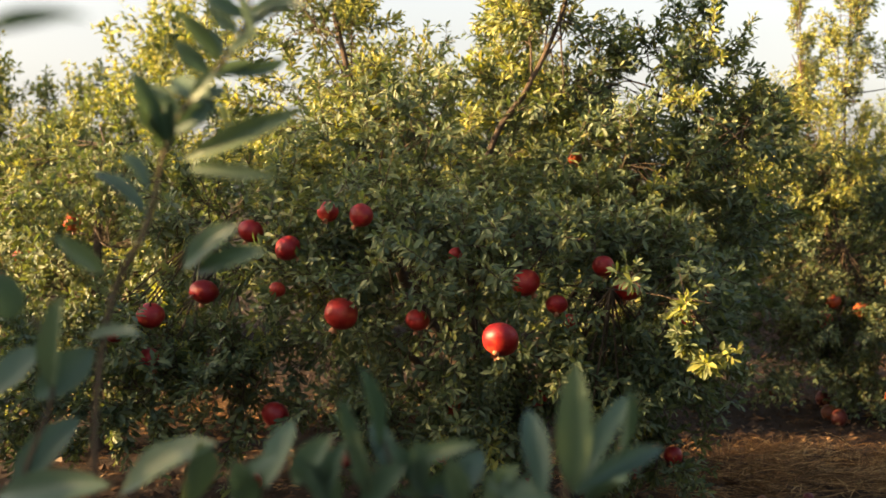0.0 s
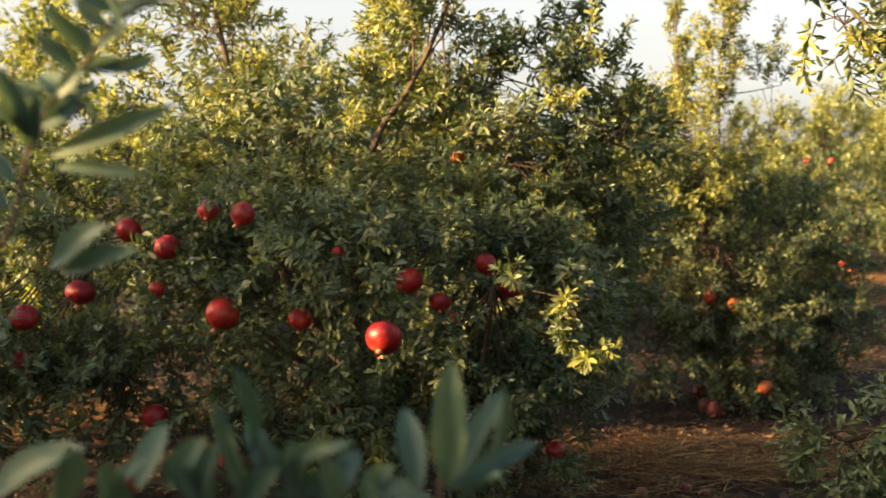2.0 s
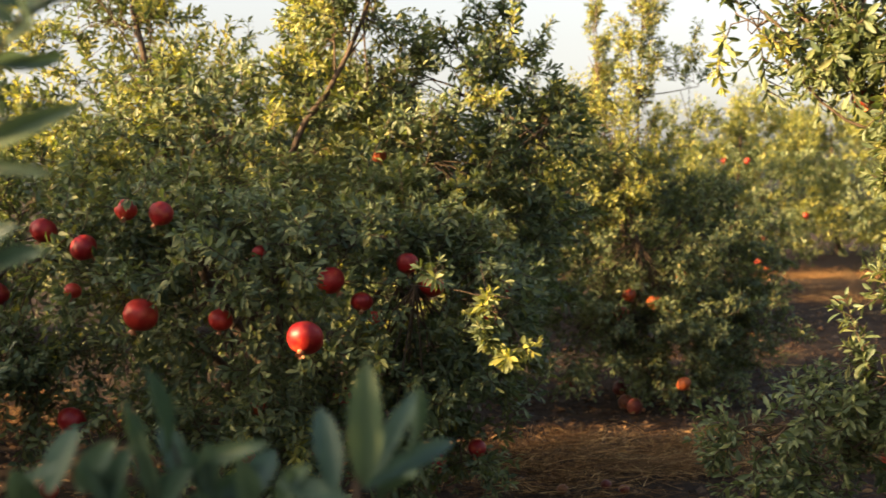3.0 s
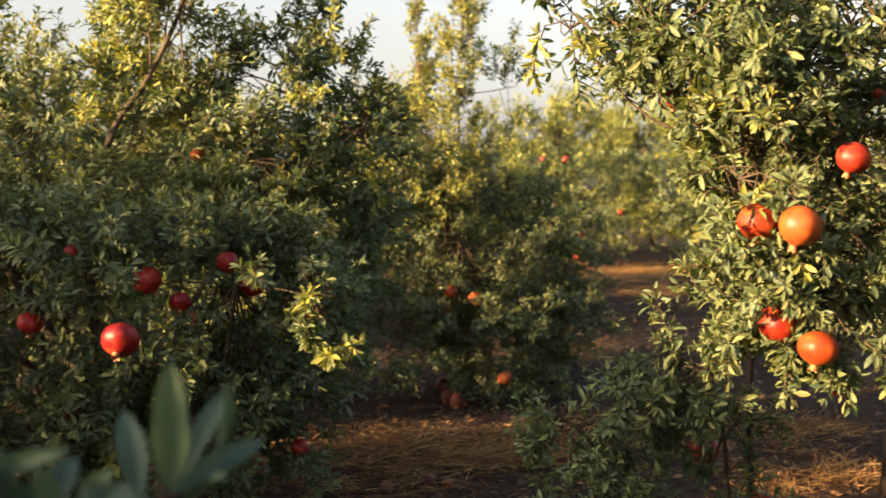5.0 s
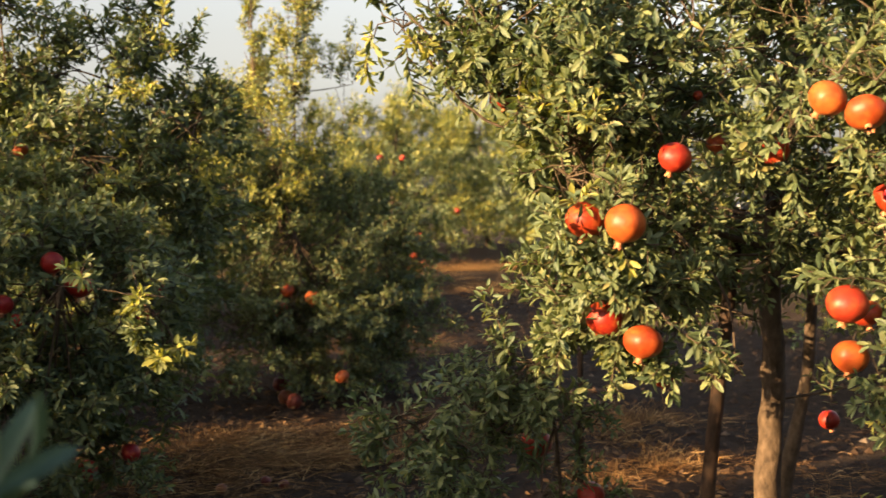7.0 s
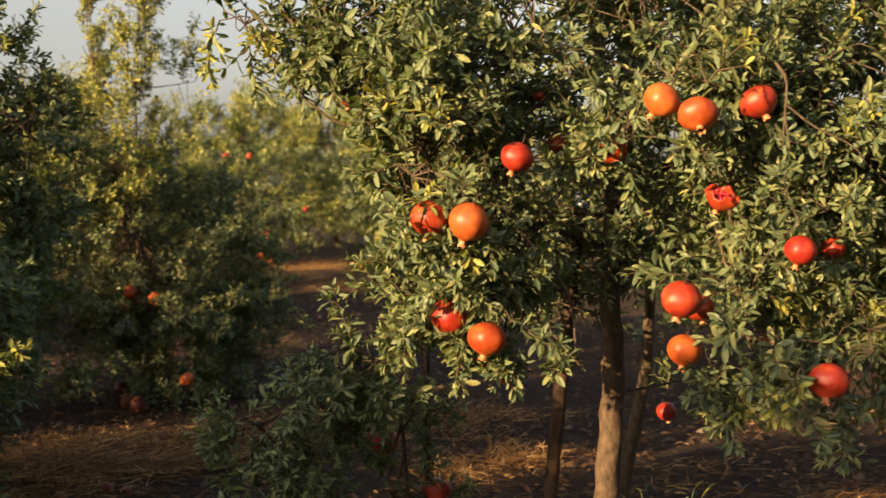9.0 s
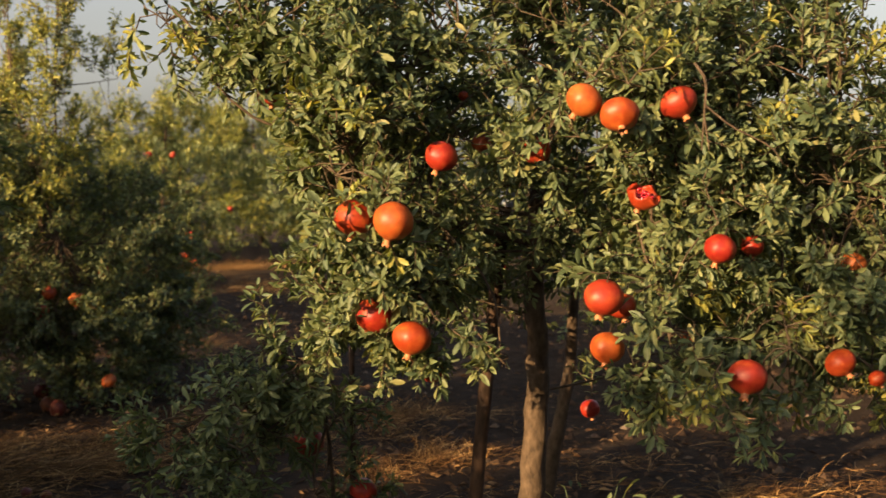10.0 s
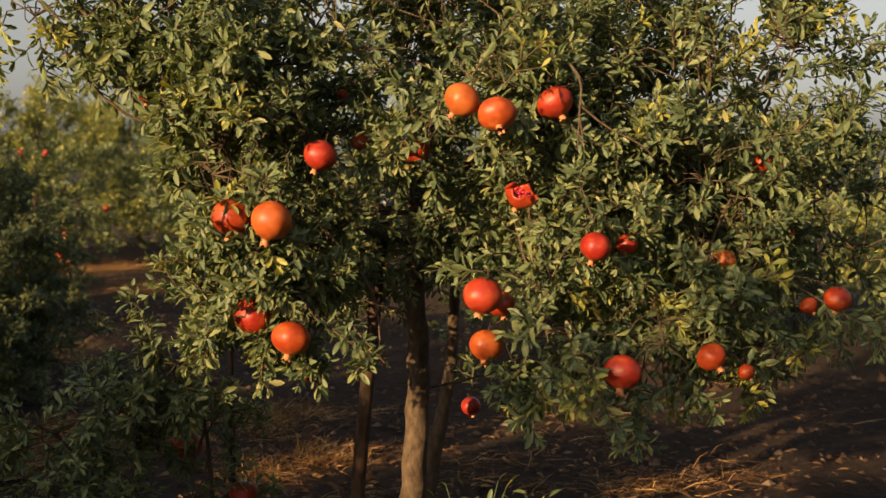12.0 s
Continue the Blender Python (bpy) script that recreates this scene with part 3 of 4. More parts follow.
tree("sunlit pomegranate tree with yellowish green leaves", (-1.58, 5.45, 0.0),
     [([(-1.56, 5.40, 0), (-1.58, 5.45, 0.45), (-1.6, 5.6, 1.0), (-1.65, 5.9, 1.4)], 0.032, 0.01),
      ([(-1.58, 5.45, 0.2), (-1.4, 5.3, 0.7), (-1.25, 5.25, 1.0)], 0.018, 0.006)],
     [((-2.0, 6.3, 0.82), (0.8, 0.8, 0.5), 620, 0.4, 0.17, 0.08),
      ((-1.42, 5.5, 0.92), (0.46, 0.44, 0.34), 480, 0.2, 0.16, 0.06),
      ((-1.85, 5.5, 0.58), (0.56, 0.40, 0.46), 520, 0.2, 0.16, 0.05),
      ((-1.45, 5.3, 0.38), (0.35, 0.2, 0.18), 160, 0.1, 0.15, 0.05),
      ((-2.4, 6.6, 1.2), (0.30, 0.4, 0.25), 90, 1.0, 0.22, 0.2),
      ((-1.6, 6.8, 1.4), (0.4, 0.4, 0.25), 110, 1.2, 0.26, 0.2),
      ((-2.0, 6.1, 1.15), (0.65, 0.5, 0.24), 280, 0.6, 0.18, 0.15)], 12, leaf=0.05, far="mid", fruit_rows=FRUIT_YELLOW)
tree("pomegranate tree with tall upright sunlit shoots", (2.35, 7.1, 0.0),
     [([(2.35, 7.1, 0), (2.3, 7.1, 0.6), (2.25, 7.1, 1.2)], 0.05, 0.015),
      ([(2.25, 7.1, 1.1), (2.15, 7.2, 1.7), (2.13, 7.25, 2.4)], 0.010, 0.003),
      ([(2.35, 7.1, 0.2), (2.27, 6.8, 1.0), (2.23, 6.7, 1.8), (2.28, 6.7, 2.45)], 0.012, 0.003),
      ([(2.35, 7.1, 0.3), (2.2, 6.6, 0.8), (2.1, 6.3, 0.9)], 0.025, 0.008)],
     [((2.2, 6.8, 0.84), (0.80, 0.62, 0.52), 1300, 0.3, 0.16, 0.02),
      ((2.55, 6.6, 0.72), (0.42, 0.40, 0.42), 620, 0.1, 0.15, 0.0),
      ((1.62, 6.6, 1.0), (0.40, 0.4, 0.36), 420, 0.4, 0.17, 0.08),
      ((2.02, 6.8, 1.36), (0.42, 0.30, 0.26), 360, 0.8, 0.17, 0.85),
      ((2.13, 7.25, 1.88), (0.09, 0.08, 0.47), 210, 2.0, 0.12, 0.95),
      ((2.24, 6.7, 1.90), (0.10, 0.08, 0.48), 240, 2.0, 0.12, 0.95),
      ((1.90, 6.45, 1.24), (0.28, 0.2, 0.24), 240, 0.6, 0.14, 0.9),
      ((2.15, 6.15, 0.36), (0.36, 0.25, 0.22), 260, 0.0, 0.14, 0.0),
      ((1.72, 6.3, 0.46), (0.32, 0.25, 0.30), 280, 0.0, 0.14, 0.0),
      ((2.52, 6.7, 1.72), (0.12, 0.06, 0.34), 60, 1.8, 0.13, 0.8),
      ((1.72, 6.9, 1.6), (0.08, 0.06, 0.2), 26, 1.8, 0.13, 0.4),
      ((2.35, 6.3, 0.42), (0.46, 0.32, 0.30), 520, 0.0, 0.14, 0.0),
      ((2.68, 6.2, 0.34), (0.26, 0.24, 0.24), 240, 0.0, 0.14, 0.0)], 13, leaf=0.043, far="mid", fruit_rows=FRUIT_FAR[:6], clear_view=False)
# the tree that the pan ends on
tree("pomegranate tree hung with ripe fruit in golden sunlight", (2.12, 2.5, 0.0),
     [([(2.11, 2.51, 0), (2.13, 2.5, 0.33), (2.15, 2.5, 0.62), (2.12, 2.48, 0.87), (2.14, 2.49, 1.15), (2.2, 2.5, 1.6)], 0.041, 0.018),
      ([(2.56, 2.98, 0), (2.60, 2.94, 0.3), (2.64, 2.91, 0.6), (2.62, 2.85, 1.2)], 0.030, 0.014),
      ([(2.13, 2.49, 1.0), (1.85, 2.42, 1.06), (1.55, 2.38, 1.14), (1.42, 2.42, 1.26)], 0.0095, 0.003),
      ([(2.14, 2.49, 1.1), (2.1, 2.1, 1.3), (2.0, 1.9, 1.4)], 0.014, 0.005),
      ([(2.15, 2.5, 0.60), (2.34, 2.44, 0.63), (2.5, 2.39, 0.69), (2.60, 2.38, 0.66)], 0.004, 0.002),
      ([(2.3, 2.6, 0.9), (2.5, 2.1, 1.2), (2.6, 1.7, 1.2)], 0.014, 0.005),
      ([(1.72, 2.86, 0.0), (1.68, 2.80, 0.38), (1.60, 2.75, 0.62), (1.46, 2.80, 0.63), (1.31, 2.94, 0.53)], 0.006, 0.002)],
     [((1.44, 2.26, 1.13), (0.11, 0.12, 0.31), 520, 0.45, 0.085, 0.06),
      ((1.49, 2.20, 0.90), (0.10, 0.10, 0.12), 175, 0.2, 0.075, 0.08),
      ((1.30, 2.50, 1.53), (0.16, 0.18, 0.06), 150, 0.2, 0.10, 0.06),
      ((1.15, 2.60, 1.54), (0.11, 0.10, 0.04), 70, 0.1, 0.10, 0.08),
      ((1.37, 2.44, 1.40), (0.10, 0.10, 0.12), 110, 0.2, 0.08, 0.05),
      ((1.66, 2.32, 1.50), (0.26, 0.22, 0.18), 460, 0.45, 0.10, 0.05),
      ((1.95, 2.05, 1.42), (0.30, 0.28, 0.24), 600, 0.45, 0.10, 0.05),
      ((2.3, 1.85, 1.35), (0.30, 0.28, 0.26), 600, 0.4, 0.10, 0.05),
      ((2.1, 1.9, 1.12), (0.20, 0.18, 0.27), 450, 0.2, 0.09, 0.05),
      ((2.36, 1.72, 1.0), (0.32, 0.22, 0.27), 660, 0.2, 0.09, 0.05),
      ((2.55, 1.76, 1.50), (0.26, 0.22, 0.14), 280, 0.4, 0.10, 0.1),
      ((2.72, 1.65, 1.08), (0.34, 0.24, 0.32), 500, 0.1, 0.10, 0.05),
      ((1.95, 1.80, 0.85), (0.13, 0.12, 0.14), 120, -0.2, 0.09, 0.08),
      ((2.15, 1.68, 0.80), (0.22, 0.12, 0.09), 110, -0.3, 0.09, 0.2),
      ((2.56, 1.60, 0.74), (0.06, 0.06, 0.07), 26, -0.5, 0.09, 0.8),
      ((2.02, 2.34, 1.10), (0.06, 0.06, 0.14), 30, 0.0, 0.08, 0.05),
      ((1.58, 2.19, 0.77), (0.05, 0.05, 0.04), 16, 0.1, 0.06, 0.5),
      ((1.69, 2.04, 0.77), (0.05, 0.05, 0.03), 12, 0.1, 0.07, 0.1),
      ((2.3, 2.7, 1.65), (0.75, 0.6, 0.3), 560, 0.5, 0.14, 0.05),
      ((2.6, 2.95, 1.2), (0.6, 0.35, 0.35), 380, 0.2, 0.13, 0.03),
      ((2.0, 2.85, 1.10), (0.30, 0.16, 0.32), 260, 0.0, 0.11, 0.02),
      ((2.35, 2.45, 1.05), (0.16, 0.16, 0.26), 160, 0.0, 0.10, 0.02),
      ((1.80, 2.46, 1.12), (0.10, 0.12, 0.22), 90, 0.0, 0.10, 0.02),
      ((1.80, 2.55, 0.97), (0.14, 0.10, 0.15), 120, 0.0, 0.09, 0.02),
      ((2.06, 2.80, 0.88), (0.22, 0.12, 0.18), 120, 0.0, 0.10, 0.02),
      ((1.72, 2.47, 1.29), (0.16, 0.12, 0.12), 130, 0.1, 0.09, 0.03),
      ((1.54, 2.70, 0.69), (0.11, 0.10, 0.05), 70, 0.0, 0.08, 0.0),
      ((1.44, 2.81, 0.60), (0.12, 0.11, 0.06), 85, -0.1, 0.09, 0.0),
      ((1.31, 2.96, 0.53), (0.10, 0.10, 0.05), 70, -0.1, 0.09, 0.0),
      ((1.34, 2.94, 0.38), (0.10, 0.10, 0.07), 50, -0.1, 0.09, 0.0),
      ((1.50, 2.83, 0.44), (0.12, 0.11, 0.08), 75, -0.1, 0.09, 0.0),
      ((1.60, 2.73, 0.51), (0.10, 0.10, 0.08), 55, -0.1, 0.09, 0.0),
      ((1.61, 2.78, 0.31), (0.13, 0.11, 0.07), 55, -0.1, 0.09, 0.0),
      ((1.46, 2.92, 0.25), (0.13, 0.11, 0.06), 45, -0.1, 0.09, 0.0),
      ((2.10, 2.38, 1.56), (0.26, 0.20, 0.14), 220, 0.3, 0.11, 0.05)], 14, leaf=0.040, clump=5.5, droop=0.4, voids=-0.03,
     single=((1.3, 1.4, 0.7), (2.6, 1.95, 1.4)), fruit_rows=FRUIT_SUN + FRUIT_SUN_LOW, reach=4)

# a bare forked twig hangs from the fruit tree's front
bare = tagged(new("dry_twig"), "bare pale forked twig hanging from the tree", "twig")
bare.location = (1.85, 1.66, 1.5)
for pts_, r_ in (([(1.848, 1.68, 1.40), (1.838, 1.643, 1.36), (1.833, 1.641, 1.30), (1.828, 1.642, 1.227)], 0.0036),
                 ([(1.836, 1.642, 1.315), (1.873, 1.604, 1.272), (1.93, 1.56, 1.235), (1.96, 1.55, 1.20)], 0.0024), ([(1.833, 1.641, 1.294), (1.838, 1.632, 1.227)], 0.0025)):
    v_, f_ = tube(smooth_path(np.array(pts_) - np.array(bare.location), 9), np.linspace(r_, r_ * 0.45, 9), 6, 0.08, np.random.default_rng(8))
    solid("twig", v_, f_, [BARK], bare)

# next rows of trees; last four copies, mostly hidden, are added for alley shade
far_a = tree("distant pomegranate tree in low evening sun", (9.6, 15.9, 0.0),
             [([(9.6, 15.9, 0), (9.5, 15.9, 0.6), (9.4, 15.9, 2.1)], 0.06, 0.014)],
             [((9.6, 15.9, 1.0), (1.5, 1.3, 0.86), 1300, 0.5, 0.26, 0.38), ((9.1, 15.9, 1.9), (0.6, 0.6, 0.4), 260, 1.3, 0.32, 0.75),
              ((10.2, 15.9, 2.0), (0.4, 0.45, 0.45), 190, 1.5, 0.34, 0.75)], 21, 0.085, True, clump=1.7)
far_b = tree("distant pomegranate tree with upright shoots", (7.1, 16.8, 0.0),
             [([(7.1, 16.8, 0), (7.1, 16.8, 0.6), (7.2, 16.8, 2.1)], 0.06, 0.014)],
             [((7.1, 16.8, 1.0), (1.4, 1.25, 0.86), 1250, 0.5, 0.26, 0.38), ((7.4, 16.8, 2.0), (0.24, 0.3, 0.6), 200, 1.6, 0.30, 0.8),
              ((6.5, 16.8, 1.9), (0.4, 0.4, 0.35), 170, 1.2, 0.32, 0.75)], 22, 0.085, True, fruit_rows=FRUIT_FAR[6:], clear_view=False, clump=1.7)
for src, x, y, turn, size in ((far_a, 12.2, 14.4, 60, 0.95), (far_b, 9.2, 20.5, 130, 1.05), (far_a, 9.5, 8.3, 200, 0.78), (far_b, 4.6, 17.4, 40, 0.95),
                              (far_a, 1.6, 17.6, 300, 1.0), (far_b, -2.1, 9.6, 90, 1.0), (far_b, -3.5, 9.7, 200, 0.88), (far_a, -4.4, 9.6, 20, 0.8), (far_b, 12.0, 18.5, 250, 1.1),
                              (far_b, 11.5, 11.0, 10, 0.9), (far_a, 8.0, 5.6, 150, 0.65), (far_b, 10.4, 5.0, 70, 0.7),
                              (far_a, 5.9, 5.3, 10, 0.55), (far_a, 8.2, 3.0, 240, 0.8), (far_b, 0.3, 9.8, 15, 0.92),
                              (far_a, 11.5, 22.0, 10, 1.2), (far_a, 3.75, 10.2, 225, 0.56), (far_b, 6.0, 22.0, 80, 1.15), (far_a, 1.2, 8.5, 120, 0.5), (far_a, 0.5, 12.0, 200, 0.7), (far_a, 3.5, 12.5, 160, 0.58), (far_b, 5.0, 13.5, 20, 0.46)):
    copy_thing(src, pose(x, y, 0, 0, 0, turn) @ Matrix.Scale(size, 4))
# unseen trees beside the camera, added to cast shade on alley and boughs
shade = tree("unseen full pomegranate tree that shades the alley", (-4.9, 3.35, 0.0),
             [([(-4.9, 3.35, 0), (-4.9, 3.35, 0.6), (-4.8, 3.35, 1.6)], 0.05, 0.012)],
             [((-4.9, 3.35, 0.85), (0.9, 0.85, 0.75), 1500, 0.3, 0.26, 0.1), ((-4.9, 3.35, 1.45), (0.6, 0.7, 0.4), 420, 0.7, 0.26, 0.2)], 23, 0.07, True)
tree("unseen high-crowned pomegranate tree added to shade the wide tree", (-3.3, 3.7, 0.0),
     [([(-3.3, 3.7, 0), (-3.32, 3.72, 0.7), (-3.3, 3.7, 1.7)], 0.05, 0.012)],
     [((-3.3, 3.7, 1.52), (0.7, 0.8, 0.36), 460, 0.3, 0.22, 0.1), ((-3.3, 3.44, 1.58), (0.55, 0.36, 0.32), 300, 0.3, 0.22, 0.1)], 24, 0.07, True)
tree("unseen dense pomegranate bush added to shade the low bough", (-1.95, 2.42, 0.0),
     [([(-1.95, 2.42, 0), (-1.95, 2.4, 0.5), (-1.93, 2.36, 1.2)], 0.035, 0.008)],
     [((-1.95, 2.46, 0.7), (0.55, 0.55, 0.5), 420, 0.3, 0.2, 0.05), ((-1.95, 2.36, 1.22), (0.40, 0.36, 0.24), 800, 0.2, 0.13, 0.05)], 25, 0.08, True, clump=1.2)
# more unseen copies for shade; one stands hidden behind the wide tree
for x, y, turn, size in ((-4.7, 2.0, 100, 1.0), (-4.5, 0.55, 250, 1.0), (-6.6, 0.0, 200, 1.05), (-6.9, 1.9, 320, 1.1), (-3.2, 2.45, 300, 0.72), (-0.1, 6.25, 190, 0.66), (-4.9, -0.6, 70, 1.0), (-2.4, 0.42, 150, 1.04), (-9.5, 6.6, 20, 1.0),
                         (-3.2, -3.4, 80, 1.1), (2.2, -3.4, 200, 1.2), (7.6, 0.0, 75, 1.15)):
    copy_thing(shade, pose(x, y, 0, 0, 0, turn) @ Matrix.Scale(size, 4))


# ---- the leafy shoots just before the lens ----
def broad_leaf(name):
    """A large near leaf one long and one wide: a curved blade with a sunken midrib and a stalk."""
    n, v, f = 9, [], []
    for i in range(n):
        t = i / (n - 1)
        w = 0.5 * (math.sin(math.pi * t ** 1.15) ** 0.6) if 0 < i < n - 1 else 0.02
        for s in (-1.0, -0.55, 0.0, 0.55, 1.0):
            v.append((s * w, t, 0.10 * abs(s) * w * 2 - 0.16 * t * t + 0.01 * math.sin(9 * t + 2 * s)))
    for i in range(n - 1):
        for j in range(4):
            p = i * 5 + j
            f.append((p, p + 1, p + 6, p + 5))
    me = bpy.data.meshes.new(name)
    me.from_pydata(v, [], f)
    me.materials.append(NEAR_SHADED_LEAF)
    me.polygons.foreach_set("use_smooth", np.full(len(f), True))
    return me


BROAD = broad_leaf("leaf")
SPRIG_LEAVES = [
    (-0.163, 0.950, 1.248, -0.181, 0.911, 1.277, 0.015), (-0.142, 0.951, 1.262, -0.139, 0.912, 1.295, 0.024),
    (-0.161, 0.950, 1.240, -0.115, 0.960, 1.248, 0.014), (-0.168, 0.949, 1.213, -0.201, 0.960, 1.241, 0.021),
    (-0.140, 0.951, 1.277, -0.100, 0.912, 1.289, 0.011), (-0.159, 0.948, 1.196, -0.153, 0.909, 1.216, 0.008),
    (-0.205, 0.947, 1.183, -0.213, 0.910, 1.236, 0.018), (-0.200, 0.947, 1.180, -0.191, 0.909, 1.224, 0.010),
    (-0.198, 0.948, 1.188, -0.217, 0.909, 1.217, 0.015), (-0.186, 0.947, 1.169, -0.123, 0.906, 1.166, 0.012),
    (-0.190, 0.947, 1.176, -0.104, 0.908, 1.210, 0.019), (-0.217, 0.945, 1.137, -0.257, 0.957, 1.173, 0.020),
]
SPRIG_LOW = [
    (-0.216, 0.946, 1.155, -0.234, 0.957, 1.185, 0.015), (-0.248, 0.943, 1.093, -0.268, 0.905, 1.121, 0.017),
    (-0.190, 0.944, 1.097, -0.151, 0.905, 1.131, 0.024), (-0.181, 0.943, 1.094, -0.130, 0.904, 1.114, 0.018),
    (-0.262, 0.941, 1.043, -0.216, 0.902, 1.060, 0.015), (-0.285, 0.940, 1.008, -0.274, 0.903, 1.076, 0.024),
    (-0.299, 0.939, 1.002, -0.259, 0.951, 1.036, 0.032), (-0.324, 0.943, 1.095, -0.318, 0.952, 1.057, 0.028),
    (-0.328, 0.939, 1.004, -0.303, 0.951, 1.040, 0.028), (-0.315, 0.936, 0.936, -0.273, 0.949, 0.988, 0.030),
    (-0.326, 0.936, 0.930, -0.242, 0.897, 0.952, 0.029), (-0.237, 0.936, 0.930, -0.169, 0.898, 0.984, 0.036),
    (-0.187, 0.936, 0.924, -0.164, 0.898, 0.972, 0.037),
]
FRONT_LEAVES = [
    (-0.122, 0.887, 0.949, -0.107, 0.899, 0.995, 0.023), (-0.103, 0.887, 0.952, -0.079, 0.849, 0.990, 0.023),
    (-0.060, 0.887, 0.951, -0.063, 0.850, 1.015, 0.015), (-0.045, 0.888, 0.974, -0.047, 0.851, 1.036, 0.017),
    (-0.036, 0.887, 0.953, -0.046, 0.899, 0.996, 0.020), (-0.071, 0.886, 0.939, -0.085, 0.848, 0.971, 0.023),
    (-0.036, 0.888, 0.964, 0.018, 0.849, 0.989, 0.016), (-0.032, 0.887, 0.945, 0.032, 0.897, 0.960, 0.020),
    (0.001, 0.886, 0.937, 0.028, 0.898, 0.974, 0.024), (-0.056, 0.886, 0.935, -0.031, 0.848, 0.972, 0.023),
    (-0.130, 0.886, 0.937, -0.135, 0.848, 0.971, 0.023), (0.030, 0.886, 0.935, 0.043, 0.848, 0.972, 0.021),
]
LOW_LEAVES = [
    (-0.086, 0.877, 0.941, -0.068, 0.849, 0.986, 0.018), (-0.076, 0.877, 0.943, -0.094, 0.848, 0.977, 0.016),
    (-0.019, 0.877, 0.942, -0.014, 0.849, 0.986, 0.017), (0.014, 0.876, 0.940, 0.006, 0.848, 0.975, 0.019),
    (-0.144, 0.877, 0.941, -0.116, 0.848, 0.982, 0.019), (-0.049, 0.877, 0.945, -0.059, 0.849, 0.994, 0.013),
    (0.047, 0.877, 0.940, 0.036, 0.848, 0.968, 0.018), (-0.009, 0.877, 0.945, -0.031, 0.849, 0.986, 0.015),
]
TIP_LEAVES = [
    (0.066, 0.847, 0.953, 0.058, 0.860, 1.010, 0.022), (0.085, 0.847, 0.957, 0.083, 0.811, 1.041, 0.027),
    (0.091, 0.847, 0.961, 0.123, 0.860, 1.023, 0.018), (0.085, 0.847, 0.955, 0.148, 0.859, 0.988, 0.019),
    (0.112, 0.848, 0.977, 0.123, 0.810, 1.027, 0.013), (0.075, 0.847, 0.949, 0.030, 0.857, 0.962, 0.019),
    (0.095, 0.847, 0.946, 0.111, 0.808, 0.981, 0.022),
]
HIGH_LEAF = [
    (-0.172, 0.518, 1.207, -0.127, 0.478, 1.215, 0.008),
]


def near_shoot(label, root, stems, leaves, seed, small=0):
    rng = np.random.default_rng(seed)
    top = tagged(new("leafy_shoot"), label, "branch", "young shoots close to the camera")
    top.location = root
    root = np.array(root)
    made = []
    for points in stems:
        v, f = tube(smooth_path(np.array(points) - root, 4 * len(points)), np.linspace(0.0034, 0.0012, 4 * len(points)), 6, 0.04, rng)
        made.append((np.array(points), solid("stem", v, f, [TWIG], top, "thin reddish-brown stem")))
    leaves = list(leaves)
    for i in range(small):  # younger leaves in pairs up the main stem
        path = smooth_path(np.array(stems[0]), 60)
        at = path[38 + (i // 2 * 2) * 20 // max(1, small)]
        go = unit(np.array([(-1) ** i * rng.uniform(0.5, 1.0), rng.uniform(-0.5, 0.5), rng.uniform(0.3, 1.1)]))
        ln = rng.uniform(0.026, 0.042)
        leaves.append((*at, *(at + go * ln), ln * rng.uniform(0.36, 0.46)))
    for bx, by, bz, tx, ty, tz, wide in leaves:
        b, t = np.array([bx, by, bz]), np.array([tx, ty, tz])
        face = np.array([0.15, -1.0, 0.35]) + rng.normal(size=3) * 0.35
        ax = leaf_frames((t - b)[None], face[None])[0]
        ob = new("leaf", BROAD)
        ob.parent = min(made, key=lambda st: np.min(np.linalg.norm(st[0] - b, axis=1)))[1]
        scaled = np.stack([ax[:, 0] * wide * 0.86, ax[:, 1] * np.linalg.norm(t - b), ax[:, 2] * np.linalg.norm(t - b)], axis=1)
        ob.matrix_basis = Matrix([[*scaled[i], (b - root)[i]] for i in range(3)] + [[0, 0, 0, 1]])
    return top


near_shoot("leafy green pomegranate shoot rising close by", (-0.24, 0.97, 0.0),
           [[(-0.24, 0.97, 0.0), (-0.25, 0.95, 0.5), (-0.255, 0.936, 0.922), (-0.245, 0.942, 1.062), (-0.216, 0.945, 1.13), (-0.204, 0.947, 1.182),
             (-0.188, 0.949, 1.215), (-0.153, 0.951, 1.26), (-0.138, 0.953, 1.302)],
            [(-0.26, 0.95, 0.45), (-0.30, 0.936, 0.80), (-0.311, 0.936, 0.921), (-0.285, 0.94, 1.008), (-0.299, 0.942, 1.062)]],
           SPRIG_LEAVES + SPRIG_LOW, 31, 16)
near_shoot("low leafy shoot with grey-green leaves", (-0.06, 0.9, 0.0),
           [[(-0.06, 0.9, 0.0), (-0.1, 0.89, 0.6), (-0.087, 0.886, 0.935), (-0.056, 0.887, 0.951), (-0.036, 0.888, 0.962), (-0.047, 0.889, 0.997)]],
           FRONT_LEAVES + LOW_LEAVES, 32)
near_shoot("upright leafy shoot tip with pale green leaves", (0.06, 0.87, 0.0),
           [[(0.06, 0.87, 0.0), (0.07, 0.85, 0.6), (0.08, 0.847, 0.946), (0.085, 0.847, 0.961), (0.088, 0.849, 0.99)]], TIP_LEAVES, 33)
